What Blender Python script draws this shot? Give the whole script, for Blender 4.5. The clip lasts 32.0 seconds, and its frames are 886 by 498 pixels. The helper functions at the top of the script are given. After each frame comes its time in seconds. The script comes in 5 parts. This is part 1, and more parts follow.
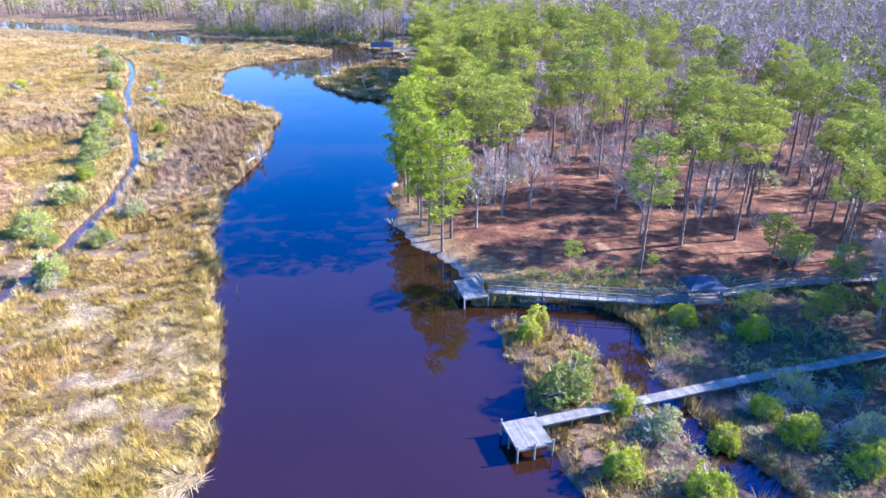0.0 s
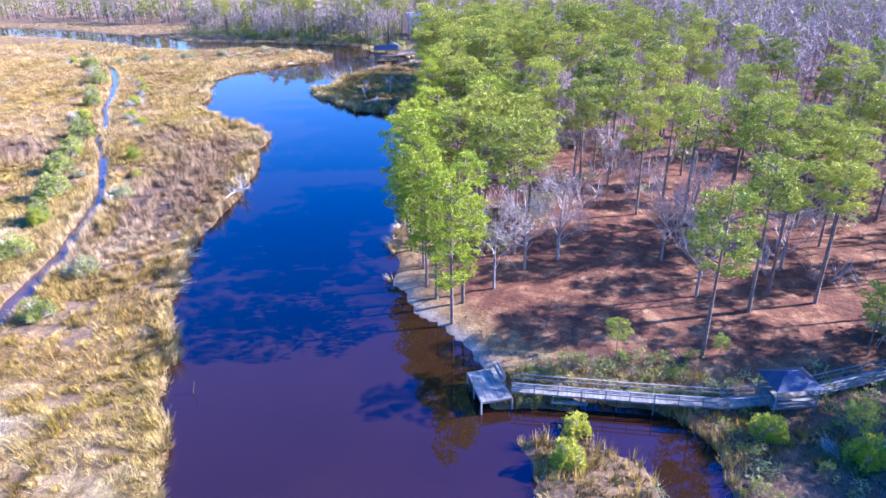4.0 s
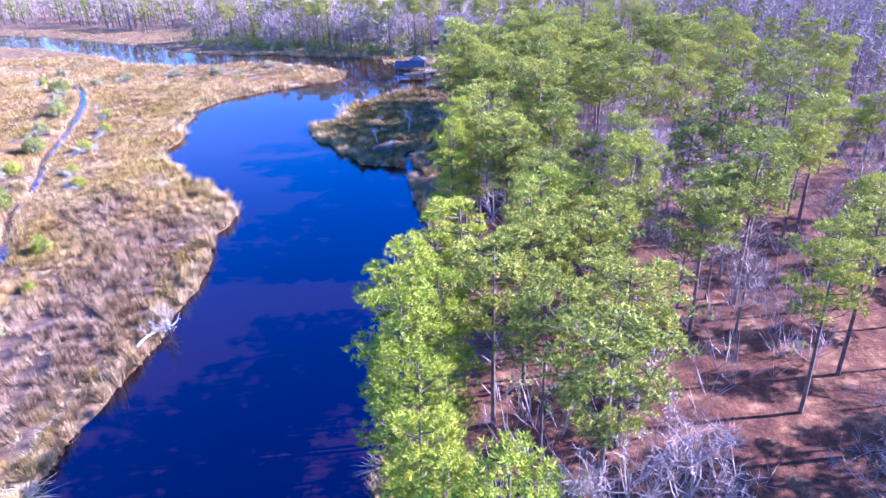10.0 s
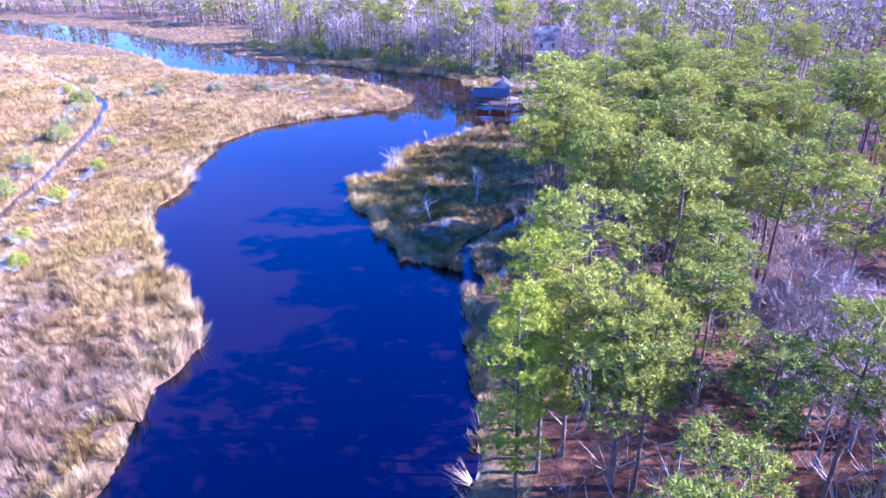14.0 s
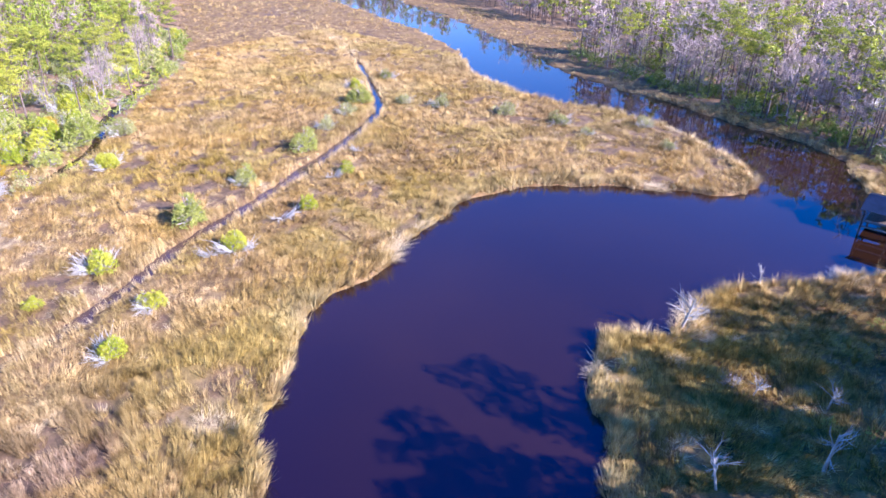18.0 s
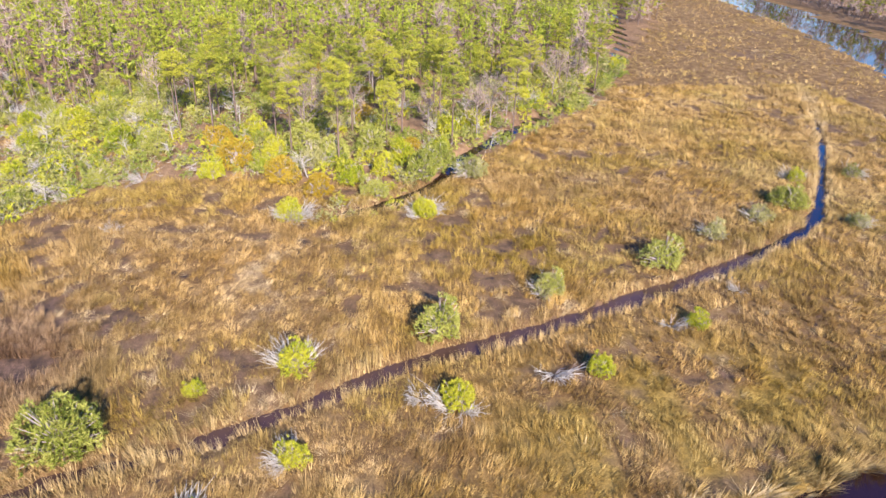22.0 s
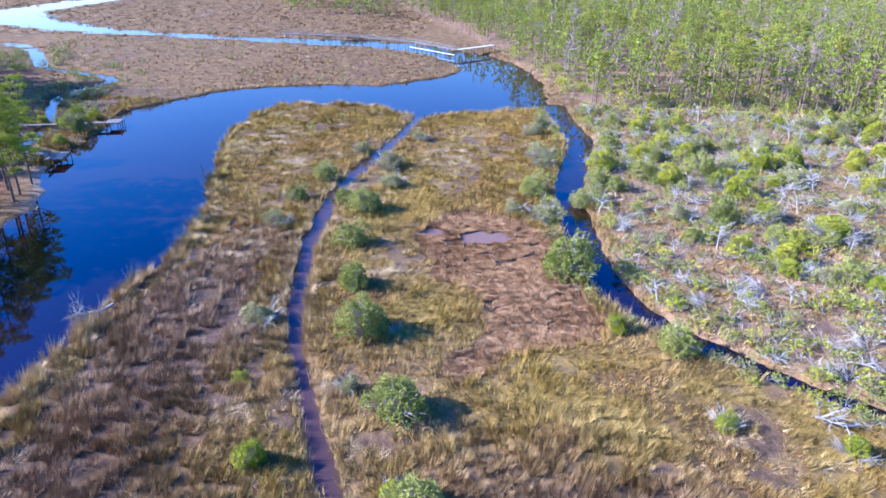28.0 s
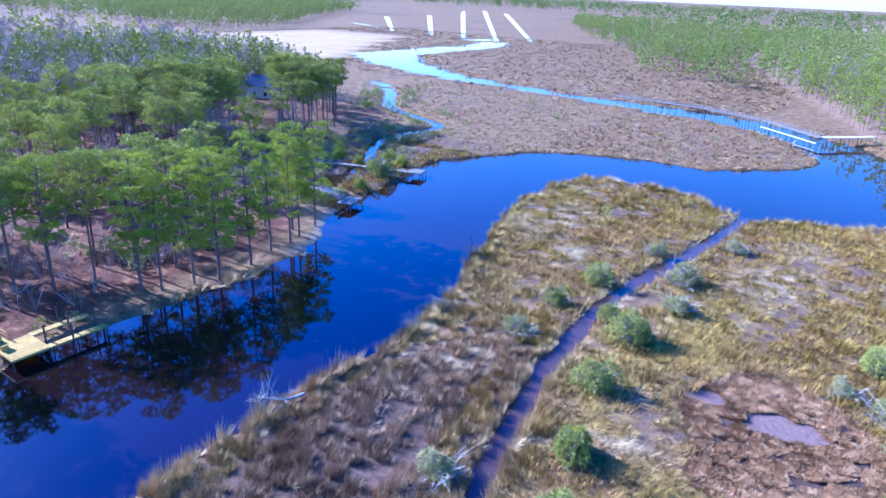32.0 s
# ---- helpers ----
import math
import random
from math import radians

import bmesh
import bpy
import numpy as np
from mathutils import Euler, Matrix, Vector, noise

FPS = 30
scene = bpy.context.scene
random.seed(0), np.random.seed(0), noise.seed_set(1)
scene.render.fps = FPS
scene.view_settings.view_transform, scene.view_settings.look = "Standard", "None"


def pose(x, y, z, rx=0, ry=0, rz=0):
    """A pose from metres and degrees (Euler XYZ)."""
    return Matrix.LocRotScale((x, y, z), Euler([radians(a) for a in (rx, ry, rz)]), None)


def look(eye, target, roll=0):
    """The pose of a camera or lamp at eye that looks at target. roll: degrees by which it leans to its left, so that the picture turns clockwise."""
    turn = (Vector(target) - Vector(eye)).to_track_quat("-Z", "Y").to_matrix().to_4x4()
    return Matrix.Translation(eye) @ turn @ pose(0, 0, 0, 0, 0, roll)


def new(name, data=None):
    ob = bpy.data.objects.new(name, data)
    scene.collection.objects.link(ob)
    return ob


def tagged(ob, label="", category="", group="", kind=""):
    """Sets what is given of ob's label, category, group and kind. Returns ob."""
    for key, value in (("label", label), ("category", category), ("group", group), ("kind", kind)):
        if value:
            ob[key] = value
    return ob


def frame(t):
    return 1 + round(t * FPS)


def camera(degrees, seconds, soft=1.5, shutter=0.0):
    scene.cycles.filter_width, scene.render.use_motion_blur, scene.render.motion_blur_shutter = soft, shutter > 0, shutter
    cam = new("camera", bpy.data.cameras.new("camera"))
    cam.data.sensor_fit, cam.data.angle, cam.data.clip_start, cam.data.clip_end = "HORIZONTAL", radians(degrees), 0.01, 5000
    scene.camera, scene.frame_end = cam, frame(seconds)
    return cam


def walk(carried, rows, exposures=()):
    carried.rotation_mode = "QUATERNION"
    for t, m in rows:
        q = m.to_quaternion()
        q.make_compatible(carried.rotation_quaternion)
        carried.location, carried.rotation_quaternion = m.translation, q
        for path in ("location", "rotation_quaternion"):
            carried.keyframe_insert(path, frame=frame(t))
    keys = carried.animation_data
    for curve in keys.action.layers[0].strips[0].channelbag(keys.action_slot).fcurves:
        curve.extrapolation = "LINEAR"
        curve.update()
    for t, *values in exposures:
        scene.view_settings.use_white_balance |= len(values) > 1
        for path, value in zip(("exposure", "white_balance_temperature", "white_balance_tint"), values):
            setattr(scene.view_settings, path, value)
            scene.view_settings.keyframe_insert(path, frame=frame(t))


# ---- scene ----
cam = camera(66.3, 32.0)
PATH = [
    (0, (0.048, 1.694, 43.613), (0.05, 3.509, 42.774), 0.2),
    (0.5, (-0.109, 4.058, 43.534), (-0.104, 5.872, 42.693), 0.3),
    (1, (-0.059, 6.402, 43.669), (-0.057, 8.216, 42.826), 0.1),
    (1.5, (0.013, 8.805, 43.925), (0.012, 10.617, 43.078), -0.1),
    (2, (0.136, 11.403, 44.154), (0.127, 13.213, 43.303), -0.4),
    (2.5, (0.486, 14.304, 44.268), (0.466, 16.113, 43.414), -0.7),
    (4.5, (0.389, 26.705, 44.231), (0.349, 28.509, 43.369), -1.2),
    (5, (0.569, 30.119, 44.164), (0.521, 31.922, 43.3), -1.6),
    (5.5, (0.656, 33.745, 44.144), (0.599, 35.546, 43.278), -1.9),
    (6, (0.537, 38.141, 44.277), (0.472, 39.942, 43.41), -1.5),
    (6.5, (0.21, 42.324, 44.281), (0.138, 44.123, 43.412), -1.5),
    (7, (0.33, 46.301, 44.237), (0.247, 48.099, 43.367), -1.6),
    (7.5, (0.582, 50.484, 44.364), (0.487, 52.28, 43.489), -2.1),
    (8, (0.835, 54.813, 44.544), (0.728, 56.606, 43.666), -2.2),
    (8.5, (1.109, 59.157, 44.636), (0.988, 60.948, 43.753), -2.4),
    (9, (1.158, 63.595, 44.846), (1.027, 65.383, 43.96), -2.3),
    (9.5, (1.181, 68.279, 44.908), (1.039, 70.065, 44.021), -2.3),
    (10, (1.142, 73.367, 44.969), (0.991, 75.151, 44.078), -2.3),
    (10.5, (0.999, 78.703, 44.968), (0.842, 80.484, 44.074), -2.3),
    (11, (0.768, 84.014, 44.967), (0.605, 85.795, 44.071), -2.2),
    (11.5, (0.342, 89.446, 44.774), (0.173, 91.226, 43.878), -2.1),
    (12, (0.003, 95.307, 44.816), (-0.175, 97.084, 43.915), -2.1),
    (12.5, (-0.005, 101.545, 44.675), (-0.208, 103.318, 43.772), -2.1),
    (13, (-0.274, 107.733, 44.53), (-0.521, 109.499, 43.624), -1.9),
    (13.5, (-0.633, 113.778, 44.325), (-0.944, 115.533, 43.418), -1.9),
    (14, (-0.955, 119.911, 44.603), (-1.346, 121.649, 43.694), -1.4),
    (14.5, (-1.863, 126.412, 44.586), (-2.337, 128.127, 43.672), -1.3),
    (16.5, (-8.584, 151.92, 44.155), (-9.435, 153.474, 43.226), 0.3),
    (17, (-10.54, 157.559, 44.055), (-11.498, 159.046, 43.123), 0.8),
    (17.5, (-12.61, 163.252, 43.795), (-13.673, 164.665, 42.862), 1.0),
    (18, (-14.717, 168.767, 43.545), (-15.88, 170.099, 42.61), 1.0),
    (18.5, (-17.082, 173.598, 43.308), (-18.335, 174.846, 42.371), 1.1),
    (19, (-19.731, 178.481, 43.121), (-21.08, 179.623, 42.185), 1.5),
    (19.5, (-22.46, 183.311, 43.102), (-23.898, 184.335, 42.163), 1.3),
    (20, (-25.787, 187.654, 42.731), (-27.306, 188.558, 41.796), 1.3),
    (20.5, (-29.031, 191.931, 42.483), (-30.625, 192.699, 41.551), 1.1),
    (21, (-32.753, 195.532, 42.138), (-34.41, 196.163, 41.213), 1.2),
    (21.5, (-36.924, 198.375, 41.858), (-38.632, 198.856, 40.935), 1.4),
    (22, (-40.853, 201.253, 41.883), (-42.604, 201.542, 40.961), 2.2),
    (22.5, (-45.141, 203.732, 41.997), (-46.912, 203.802, 41.07), 2.7),
    (23, (-49.417, 205.857, 41.897), (-51.179, 205.671, 40.969), 3.9),
    (23.5, (-53.914, 207.478, 41.673), (-55.622, 207.006, 40.745), 5.5),
    (24, (-58.148, 208.897, 42.014), (-59.711, 208.085, 41.067), 5.6),
    (24.5, (-62.427, 210.354, 42.54), (-63.755, 209.219, 41.565), 5.4),
    (25, (-66.771, 211.305, 43.367), (-67.83, 209.935, 42.367), 5.1),
    (25.5, (-70.416, 211.138, 43.982), (-71.189, 209.6, 42.963), 4.4),
    (27.5, (-87.615, 208.451, 43.007), (-87.58, 206.649, 42.141), 0.3),
    (28, (-89.458, 206.26, 43.091), (-89.268, 204.453, 42.256), 0.6),
    (28.5, (-90.785, 203.95, 43.165), (-90.41, 202.158, 42.36), 1.0),
    (29, (-91.581, 201.409, 43.294), (-91.023, 199.654, 42.513), 1.7),
    (29.5, (-92.081, 198.785, 43.41), (-91.376, 197.074, 42.649), 2.2),
    (30, (-92.208, 196.001, 43.567), (-91.419, 194.322, 42.819), 2.1),
    (30.5, (-91.947, 193.039, 43.799), (-91.111, 191.38, 43.058), 1.6),
    (31, (-91.243, 190.102, 43.943), (-90.347, 188.471, 43.21), 1.2),
    (31.5, (-90.936, 185.762, 44.014), (-89.945, 184.183, 43.29), 2.3),
    (32, (-89.637, 181.823, 44.159), (-88.584, 180.283, 43.436), 2.3),
]
EXPOSURES = [(0, 2.0, 5250, 19), (8, 2.02, 4950, 42), (14, 2.0, 4700, 50), (17, 1.75, 5200, 36), (19, 1.35, 5700, 25), (21, 0.95, 6400, 20), (24, 0.9, 7200, 17), (25, 0.92, 6900, 17), (28, 1.3, 5050, 22), (32, 1.52, 4350, 25)]
walk(cam, [(t, look(eye, target, roll)) for t, eye, target, roll in PATH], EXPOSURES)

# ---- light ----
SUN_TO = Vector((0.985, 0.17, 0.0)).normalized()
SUN_EL = radians(29.5)
world = bpy.data.worlds.new("sky")
scene.world = world
world.use_nodes = True
wn = world.node_tree.nodes
sky = wn.new("ShaderNodeTexSky")
sky.sky_type = "NISHITA"
sky.sun_disc = False
sky.sun_elevation = SUN_EL
sky.sun_rotation = math.atan2(SUN_TO.x, SUN_TO.y)
sky.air_density, sky.dust_density, sky.ozone_density = 1.2, 0.7, 6.0
wn["Background"].inputs["Strength"].default_value = 0.12
tint = wn.new("ShaderNodeHueSaturation")
tint.inputs["Hue"].default_value, tint.inputs["Saturation"].default_value = 0.509, 1.4
parts = wn.new("ShaderNodeSeparateColor")
ratio, fade = wn.new("ShaderNodeMath"), wn.new("ShaderNodeMapRange")
ratio.operation = "DIVIDE"
for key, v in (("From Min", 0.25), ("From Max", 0.80), ("To Min", 1.4), ("To Max", 0.6)):
    fade.inputs[key].default_value = v
world.node_tree.links.new(sky.outputs[0], parts.inputs[0])
world.node_tree.links.new(parts.outputs[0], ratio.inputs[0])
world.node_tree.links.new(parts.outputs[2], ratio.inputs[1])
world.node_tree.links.new(ratio.outputs[0], fade.inputs["Value"])
world.node_tree.links.new(fade.outputs[0], tint.inputs["Saturation"])
lift = wn.new("ShaderNodeMapRange")
for key, v in (("From Min", 0.25), ("From Max", 0.80), ("To Min", 1.0), ("To Max", 1.6)):
    lift.inputs[key].default_value = v
world.node_tree.links.new(ratio.outputs[0], lift.inputs["Value"])
world.node_tree.links.new(lift.outputs[0], tint.inputs["Value"])
world.node_tree.links.new(sky.outputs[0], tint.inputs["Color"])
world.node_tree.links.new(tint.outputs[0], wn["Background"].inputs["Color"])
sun = new("sun", bpy.data.lights.new("sun", "SUN"))
sun.data.energy, sun.data.angle, sun.data.color = 5.0, radians(0.6), (1.0, 0.93, 0.82)
sun_way = Vector((SUN_TO.x * math.cos(SUN_EL), SUN_TO.y * math.cos(SUN_EL), math.sin(SUN_EL)))
sun.matrix_world = look((60, 100, 200), Vector((60, 100, 200)) - sun_way)

rng = np.random.default_rng(7)


# ---- materials ----
def shader(name, rough=0.8):
    m = bpy.data.materials.new(name)
    m.use_nodes = True
    t = m.node_tree
    b = t.nodes["Principled BSDF"]
    b.inputs["Roughness"].default_value = rough
    b.inputs["Specular IOR Level"].default_value = 0.25
    return m, t, b


def noise_node(t, scale, detail=4.0, rough=0.6):
    n = t.nodes.new("ShaderNodeTexNoise")
    n.inputs["Scale"].default_value = scale
    n.inputs["Detail"].default_value = detail
    n.inputs["Roughness"].default_value = rough
    geo = t.nodes.new("ShaderNodeNewGeometry")
    t.links.new(geo.outputs["Position"], n.inputs["Vector"])
    return n


def ramp(t, source, stops):
    r = t.nodes.new("ShaderNodeValToRGB")
    while len(r.color_ramp.elements) < len(stops):
        r.color_ramp.elements.new(0.5)
    for e, (at, c) in zip(r.color_ramp.elements, stops):
        e.position, e.color = at, (*c, 1)
    t.links.new(source, r.inputs[0])
    return r


def mix(t, factor, a, b, kind="MIX"):
    n = t.nodes.new("ShaderNodeMix")
    n.data_type, n.blend_type = "RGBA", kind
    for socket, v in ((n.inputs[0], factor), (n.inputs[6], a), (n.inputs[7], b)):
        if isinstance(v, (int, float)):
            socket.default_value = v
        elif isinstance(v, tuple):
            socket.default_value = (*v, 1)
        else:
            t.links.new(v, socket)
    return n.outputs[2]


def bump(t, b, height, strength=0.5, distance=0.05):
    n = t.nodes.new("ShaderNodeBump")
    n.inputs["Strength"].default_value, n.inputs["Distance"].default_value = strength, distance
    t.links.new(height, n.inputs["Height"])
    t.links.new(n.outputs[0], b.inputs["Normal"])


def attribute(t, name):
    n = t.nodes.new("ShaderNodeAttribute")
    n.attribute_name = name
    return n.outputs["Fac"]


def plain(name, light, dark, scale=3.0, rough=0.8, metal=0.0, relief=0.3):
    """A surface with two tones at two scales, and a shade of its own for each object."""
    m, t, b = shader(name, rough)
    b.inputs["Metallic"].default_value = metal
    a, c = noise_node(t, scale, 5), noise_node(t, scale * 9, 3)
    col = ramp(t, a.outputs["Fac"], [(0.3, dark), (0.7, light)]).outputs[0]
    fine = ramp(t, c.outputs["Fac"], [(0.3, (0.7, 0.7, 0.7)), (0.7, (1.15, 1.15, 1.15))]).outputs[0]
    col = mix(t, 1.0, col, fine, "MULTIPLY")
    info = t.nodes.new("ShaderNodeObjectInfo")
    own = ramp(t, info.outputs["Random"], [(0.0, (0.78, 0.78, 0.78)), (1.0, (1.12, 1.12, 1.12))]).outputs[0]
    t.links.new(mix(t, 1.0, col, own, "MULTIPLY"), b.inputs["Base Color"])
    bump(t, b, c.outputs["Fac"], relief, 0.02)
    return m


def foliage(name, stops, through_light=0.22, scale=0.6):
    """Leaves: tone by leaf, by tree and by patch; light comes through."""
    m, t, b = shader(name, 0.55)
    geo = t.nodes.new("ShaderNodeNewGeometry")
    info = t.nodes.new("ShaderNodeObjectInfo")
    patch = noise_node(t, scale, 2)
    add = t.nodes.new("ShaderNodeMath")
    add.operation = "MULTIPLY_ADD"
    t.links.new(geo.outputs["Random Per Island"], add.inputs[0])
    add.inputs[1].default_value = 0.45
    t.links.new(patch.outputs["Fac"], add.inputs[2])
    own = t.nodes.new("ShaderNodeMath")
    own.operation = "MULTIPLY_ADD"
    t.links.new(info.outputs["Random"], own.inputs[0])
    own.inputs[1].default_value = 0.35
    t.links.new(add.outputs[0], own.inputs[2])
    col = ramp(t, own.outputs[0], stops).outputs[0]
    t.links.new(col, b.inputs["Base Color"])
    tr = t.nodes.new("ShaderNodeBsdfTranslucent")
    t.links.new(col, tr.inputs["Color"])
    ms = t.nodes.new("ShaderNodeMixShader")
    ms.inputs[0].default_value = through_light
    t.links.new(b.outputs[0], ms.inputs[1])
    t.links.new(tr.outputs[0], ms.inputs[2])
    t.links.new(ms.outputs[0], t.nodes["Material Output"].inputs["Surface"])
    return m


def ground_material():
    m, t, b = shader("ground", 0.95)
    big, mid, fine = noise_node(t, 0.06, 4), noise_node(t, 0.35, 8, 0.72), noise_node(t, 6.0, 4)
    hollow = noise_node(t, 0.75, 3, 0.6)
    lumps = noise_node(t, 1.6, 4, 0.6)
    marsh = ramp(t, mid.outputs["Fac"], [(0.3, (0.11, 0.064, 0.028)), (0.52, (0.225, 0.135, 0.058)), (0.75, (0.43, 0.29, 0.135))]).outputs[0]
    # Straw tones: litter patches, with the floor's sun and shadow put into the contrast.
    straw = ramp(t, mid.outputs["Fac"], [(0.32, (0.06, 0.022, 0.017)), (0.52, (0.155, 0.062, 0.032)), (0.74, (0.44, 0.245, 0.12))]).outputs[0]
    clay = ramp(t, fine.outputs["Fac"], [(0.3, (0.055, 0.034, 0.026)), (0.7, (0.13, 0.08, 0.056))]).outputs[0]
    shore = ramp(t, mid.outputs["Fac"], [(0.3, (0.17, 0.14, 0.12)), (0.7, (0.34, 0.30, 0.26))]).outputs[0]
    litter = ramp(t, mid.outputs["Fac"], [(0.3, (0.16, 0.09, 0.05)), (0.7, (0.44, 0.28, 0.16))]).outputs[0]
    crop = ramp(t, big.outputs["Fac"], [(0.3, (0.40, 0.27, 0.13)), (0.7, (0.52, 0.37, 0.19))]).outputs[0]
    # Noise spots of darker colour for hollows; no dip is modelled.
    marsh = mix(t, ramp(t, hollow.outputs["Fac"], [(0.61, (0, 0, 0)), (0.69, (1, 1, 1))]).outputs[0], marsh, (0.07, 0.045, 0.035))
    col = mix(t, attribute(t, "straw"), marsh, straw)
    col = mix(t, attribute(t, "litter"), col, litter)
    col = mix(t, attribute(t, "olive"), col, ramp(t, mid.outputs["Fac"], [(0.3, (0.20, 0.13, 0.03)), (0.7, (0.42, 0.28, 0.075))]).outputs[0])
    col = mix(t, attribute(t, "peat"), col, ramp(t, hollow.outputs["Fac"], [(0.4, (0.17, 0.105, 0.08)), (0.6, (0.06, 0.04, 0.035))]).outputs[0])
    col = mix(t, attribute(t, "matted"), col, ramp(t, mid.outputs["Fac"], [(0.3, (0.15, 0.095, 0.06)), (0.7, (0.42, 0.30, 0.18))]).outputs[0])
    col = mix(t, attribute(t, "mud"), col, clay)
    col = mix(t, attribute(t, "pond"), col, (0.23, 0.145, 0.125))
    col = mix(t, attribute(t, "shore"), col, shore)
    col = mix(t, attribute(t, "crop"), col, crop)
    grain = ramp(t, fine.outputs["Fac"], [(0.3, (0.62, 0.62, 0.62)), (0.7, (1.2, 1.2, 1.2))]).outputs[0]
    t.links.new(mix(t, 1.0, col, grain, "MULTIPLY"), b.inputs["Base Color"])
    relief = mix(t, 0.75, fine.outputs["Color"], lumps.outputs["Color"])
    bump(t, b, relief, 0.8, 0.4)
    return m


def grass_material():
    m, t, b = shader("dry_grass", 0.7)
    geo = t.nodes.new("ShaderNodeNewGeometry")
    patch, field = noise_node(t, 0.3, 4, 0.7), noise_node(t, 0.045, 3)
    s = t.nodes.new("ShaderNodeMath")
    s.operation = "MULTIPLY_ADD"
    t.links.new(geo.outputs["Random Per Island"], s.inputs[0])
    s.inputs[1].default_value = 0.26
    t.links.new(patch.outputs["Fac"], s.inputs[2])
    gold = ramp(t, s.outputs[0], [(0.42, (0.13, 0.072, 0.013)), (0.62, (0.36, 0.212, 0.038)), (0.86, (0.74, 0.50, 0.17))]).outputs[0]
    olive = ramp(t, s.outputs[0], [(0.42, (0.083, 0.055, 0.007)), (0.62, (0.275, 0.182, 0.020)), (0.86, (0.58, 0.41, 0.09))]).outputs[0]
    pale = ramp(t, s.outputs[0], [(0.38, (0.30, 0.20, 0.085)), (0.85, (0.80, 0.63, 0.36))]).outputs[0]
    dun = ramp(t, s.outputs[0], [(0.42, (0.07, 0.038, 0.022)), (0.60, (0.20, 0.115, 0.064)), (0.84, (0.47, 0.32, 0.20))]).outputs[0]
    choose = ramp(t, field.outputs["Fac"], [(0.46, (0, 0, 0)), (0.58, (1, 1, 1))]).outputs[0]
    gold = mix(t, choose, gold, olive)
    gold = mix(t, attribute(t, "olive"), gold, olive)
    col = mix(t, attribute(t, "dun"), gold, dun)
    turf = ramp(t, s.outputs[0], [(0.42, (0.20, 0.11, 0.05)), (0.62, (0.43, 0.255, 0.125)), (0.86, (0.68, 0.46, 0.25))]).outputs[0]
    col = mix(t, attribute(t, "pale"), col, pale)
    col = mix(t, attribute(t, "turf"), col, turf)
    t.links.new(col, b.inputs["Base Color"])
    tr = t.nodes.new("ShaderNodeBsdfTranslucent")
    t.links.new(col, tr.inputs["Color"])
    ms = t.nodes.new("ShaderNodeMixShader")
    ms.inputs[0].default_value = 0.06
    t.links.new(b.outputs[0], ms.inputs[1])
    t.links.new(tr.outputs[0], ms.inputs[2])
    t.links.new(ms.outputs[0], t.nodes["Material Output"].inputs["Surface"])
    return m


def water_material(name="river_water", cloud=0.0, gloss=1.72):
    """Silty tidal water: brown where the sun reaches the silt, with tree shade painted along one reach; it mirrors the
    sky above, tinted blue.
    """
    m, t, b = shader(name, 0.03)
    b.inputs["Specular IOR Level"].default_value = 0.5
    b.inputs["IOR"].default_value = gloss
    # Blue is put into the reflection itself, beyond the sky's own colour.
    b.inputs["Specular Tint"].default_value = (0.16, 0.34, 1.0, 1)
    silt = noise_node(t, 0.03, 3)
    muddy = ramp(t, silt.outputs["Fac"], [(0.35, (0.020, 0.0085, 0.0040)), (0.7, (0.028, 0.0118, 0.0050))]).outputs[0]
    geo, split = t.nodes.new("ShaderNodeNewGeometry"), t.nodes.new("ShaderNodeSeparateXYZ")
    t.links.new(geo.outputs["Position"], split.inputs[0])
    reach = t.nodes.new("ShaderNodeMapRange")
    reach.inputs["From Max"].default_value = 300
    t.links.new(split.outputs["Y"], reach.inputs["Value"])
    # Tree shade on the river, painted as a darker band along Y.
    tree_shade = ramp(t, reach.outputs[0], [(0.31, (0, 0, 0)), (0.42, (0.75, 0.75, 0.75)), (0.62, (0.75, 0.75, 0.75)), (0.70, (0, 0, 0))]).outputs[0]
    t.links.new(mix(t, cloud, mix(t, tree_shade, muddy, (0.006, 0.003, 0.006)), (0.10, 0.058, 0.045)), b.inputs["Base Color"])
    ripple = noise_node(t, 1.2, 3)
    bump(t, b, ripple.outputs["Fac"], 0.05, 0.05)
    return m


GROUND, WATER, GRASS = ground_material(), water_material(), grass_material()
DITCH_WATER = water_material("ditch_water", 0.8, 1.5)
PINE_BARK = plain("pine_bark", (0.27, 0.195, 0.16), (0.12, 0.082, 0.068), 2.0)
GREY_BARK = plain("grey_bark", (0.66, 0.575, 0.57), (0.42, 0.355, 0.355), 1.5)
BARE_TRUNK = plain("hardwood_bark", (0.36, 0.305, 0.29), (0.19, 0.155, 0.145), 1.5)
TWIGS = plain("hardwood_twigs", (0.52, 0.41, 0.36), (0.31, 0.235, 0.205), 1.5)
DEAD_WOOD = plain("bleached_wood", (0.60, 0.565, 0.525), (0.34, 0.315, 0.29), 2.0)
DUN_WOOD = plain("brown_brush", (0.33, 0.235, 0.205), (0.14, 0.095, 0.085), 2.0)
OLD_BOARD = plain("weathered_board", (0.33, 0.305, 0.285), (0.17, 0.155, 0.145), 1.2)
NEW_BOARD = plain("new_pine_board", (0.62, 0.43, 0.12), (0.46, 0.30, 0.075), 1.2)
PILE = plain("wet_pile", (0.16, 0.125, 0.10), (0.07, 0.055, 0.045), 2.0)
WHITE_PAINT = plain("white_paint", (0.80, 0.80, 0.78), (0.68, 0.68, 0.66), 0.8, 0.5, 0, 0.05)
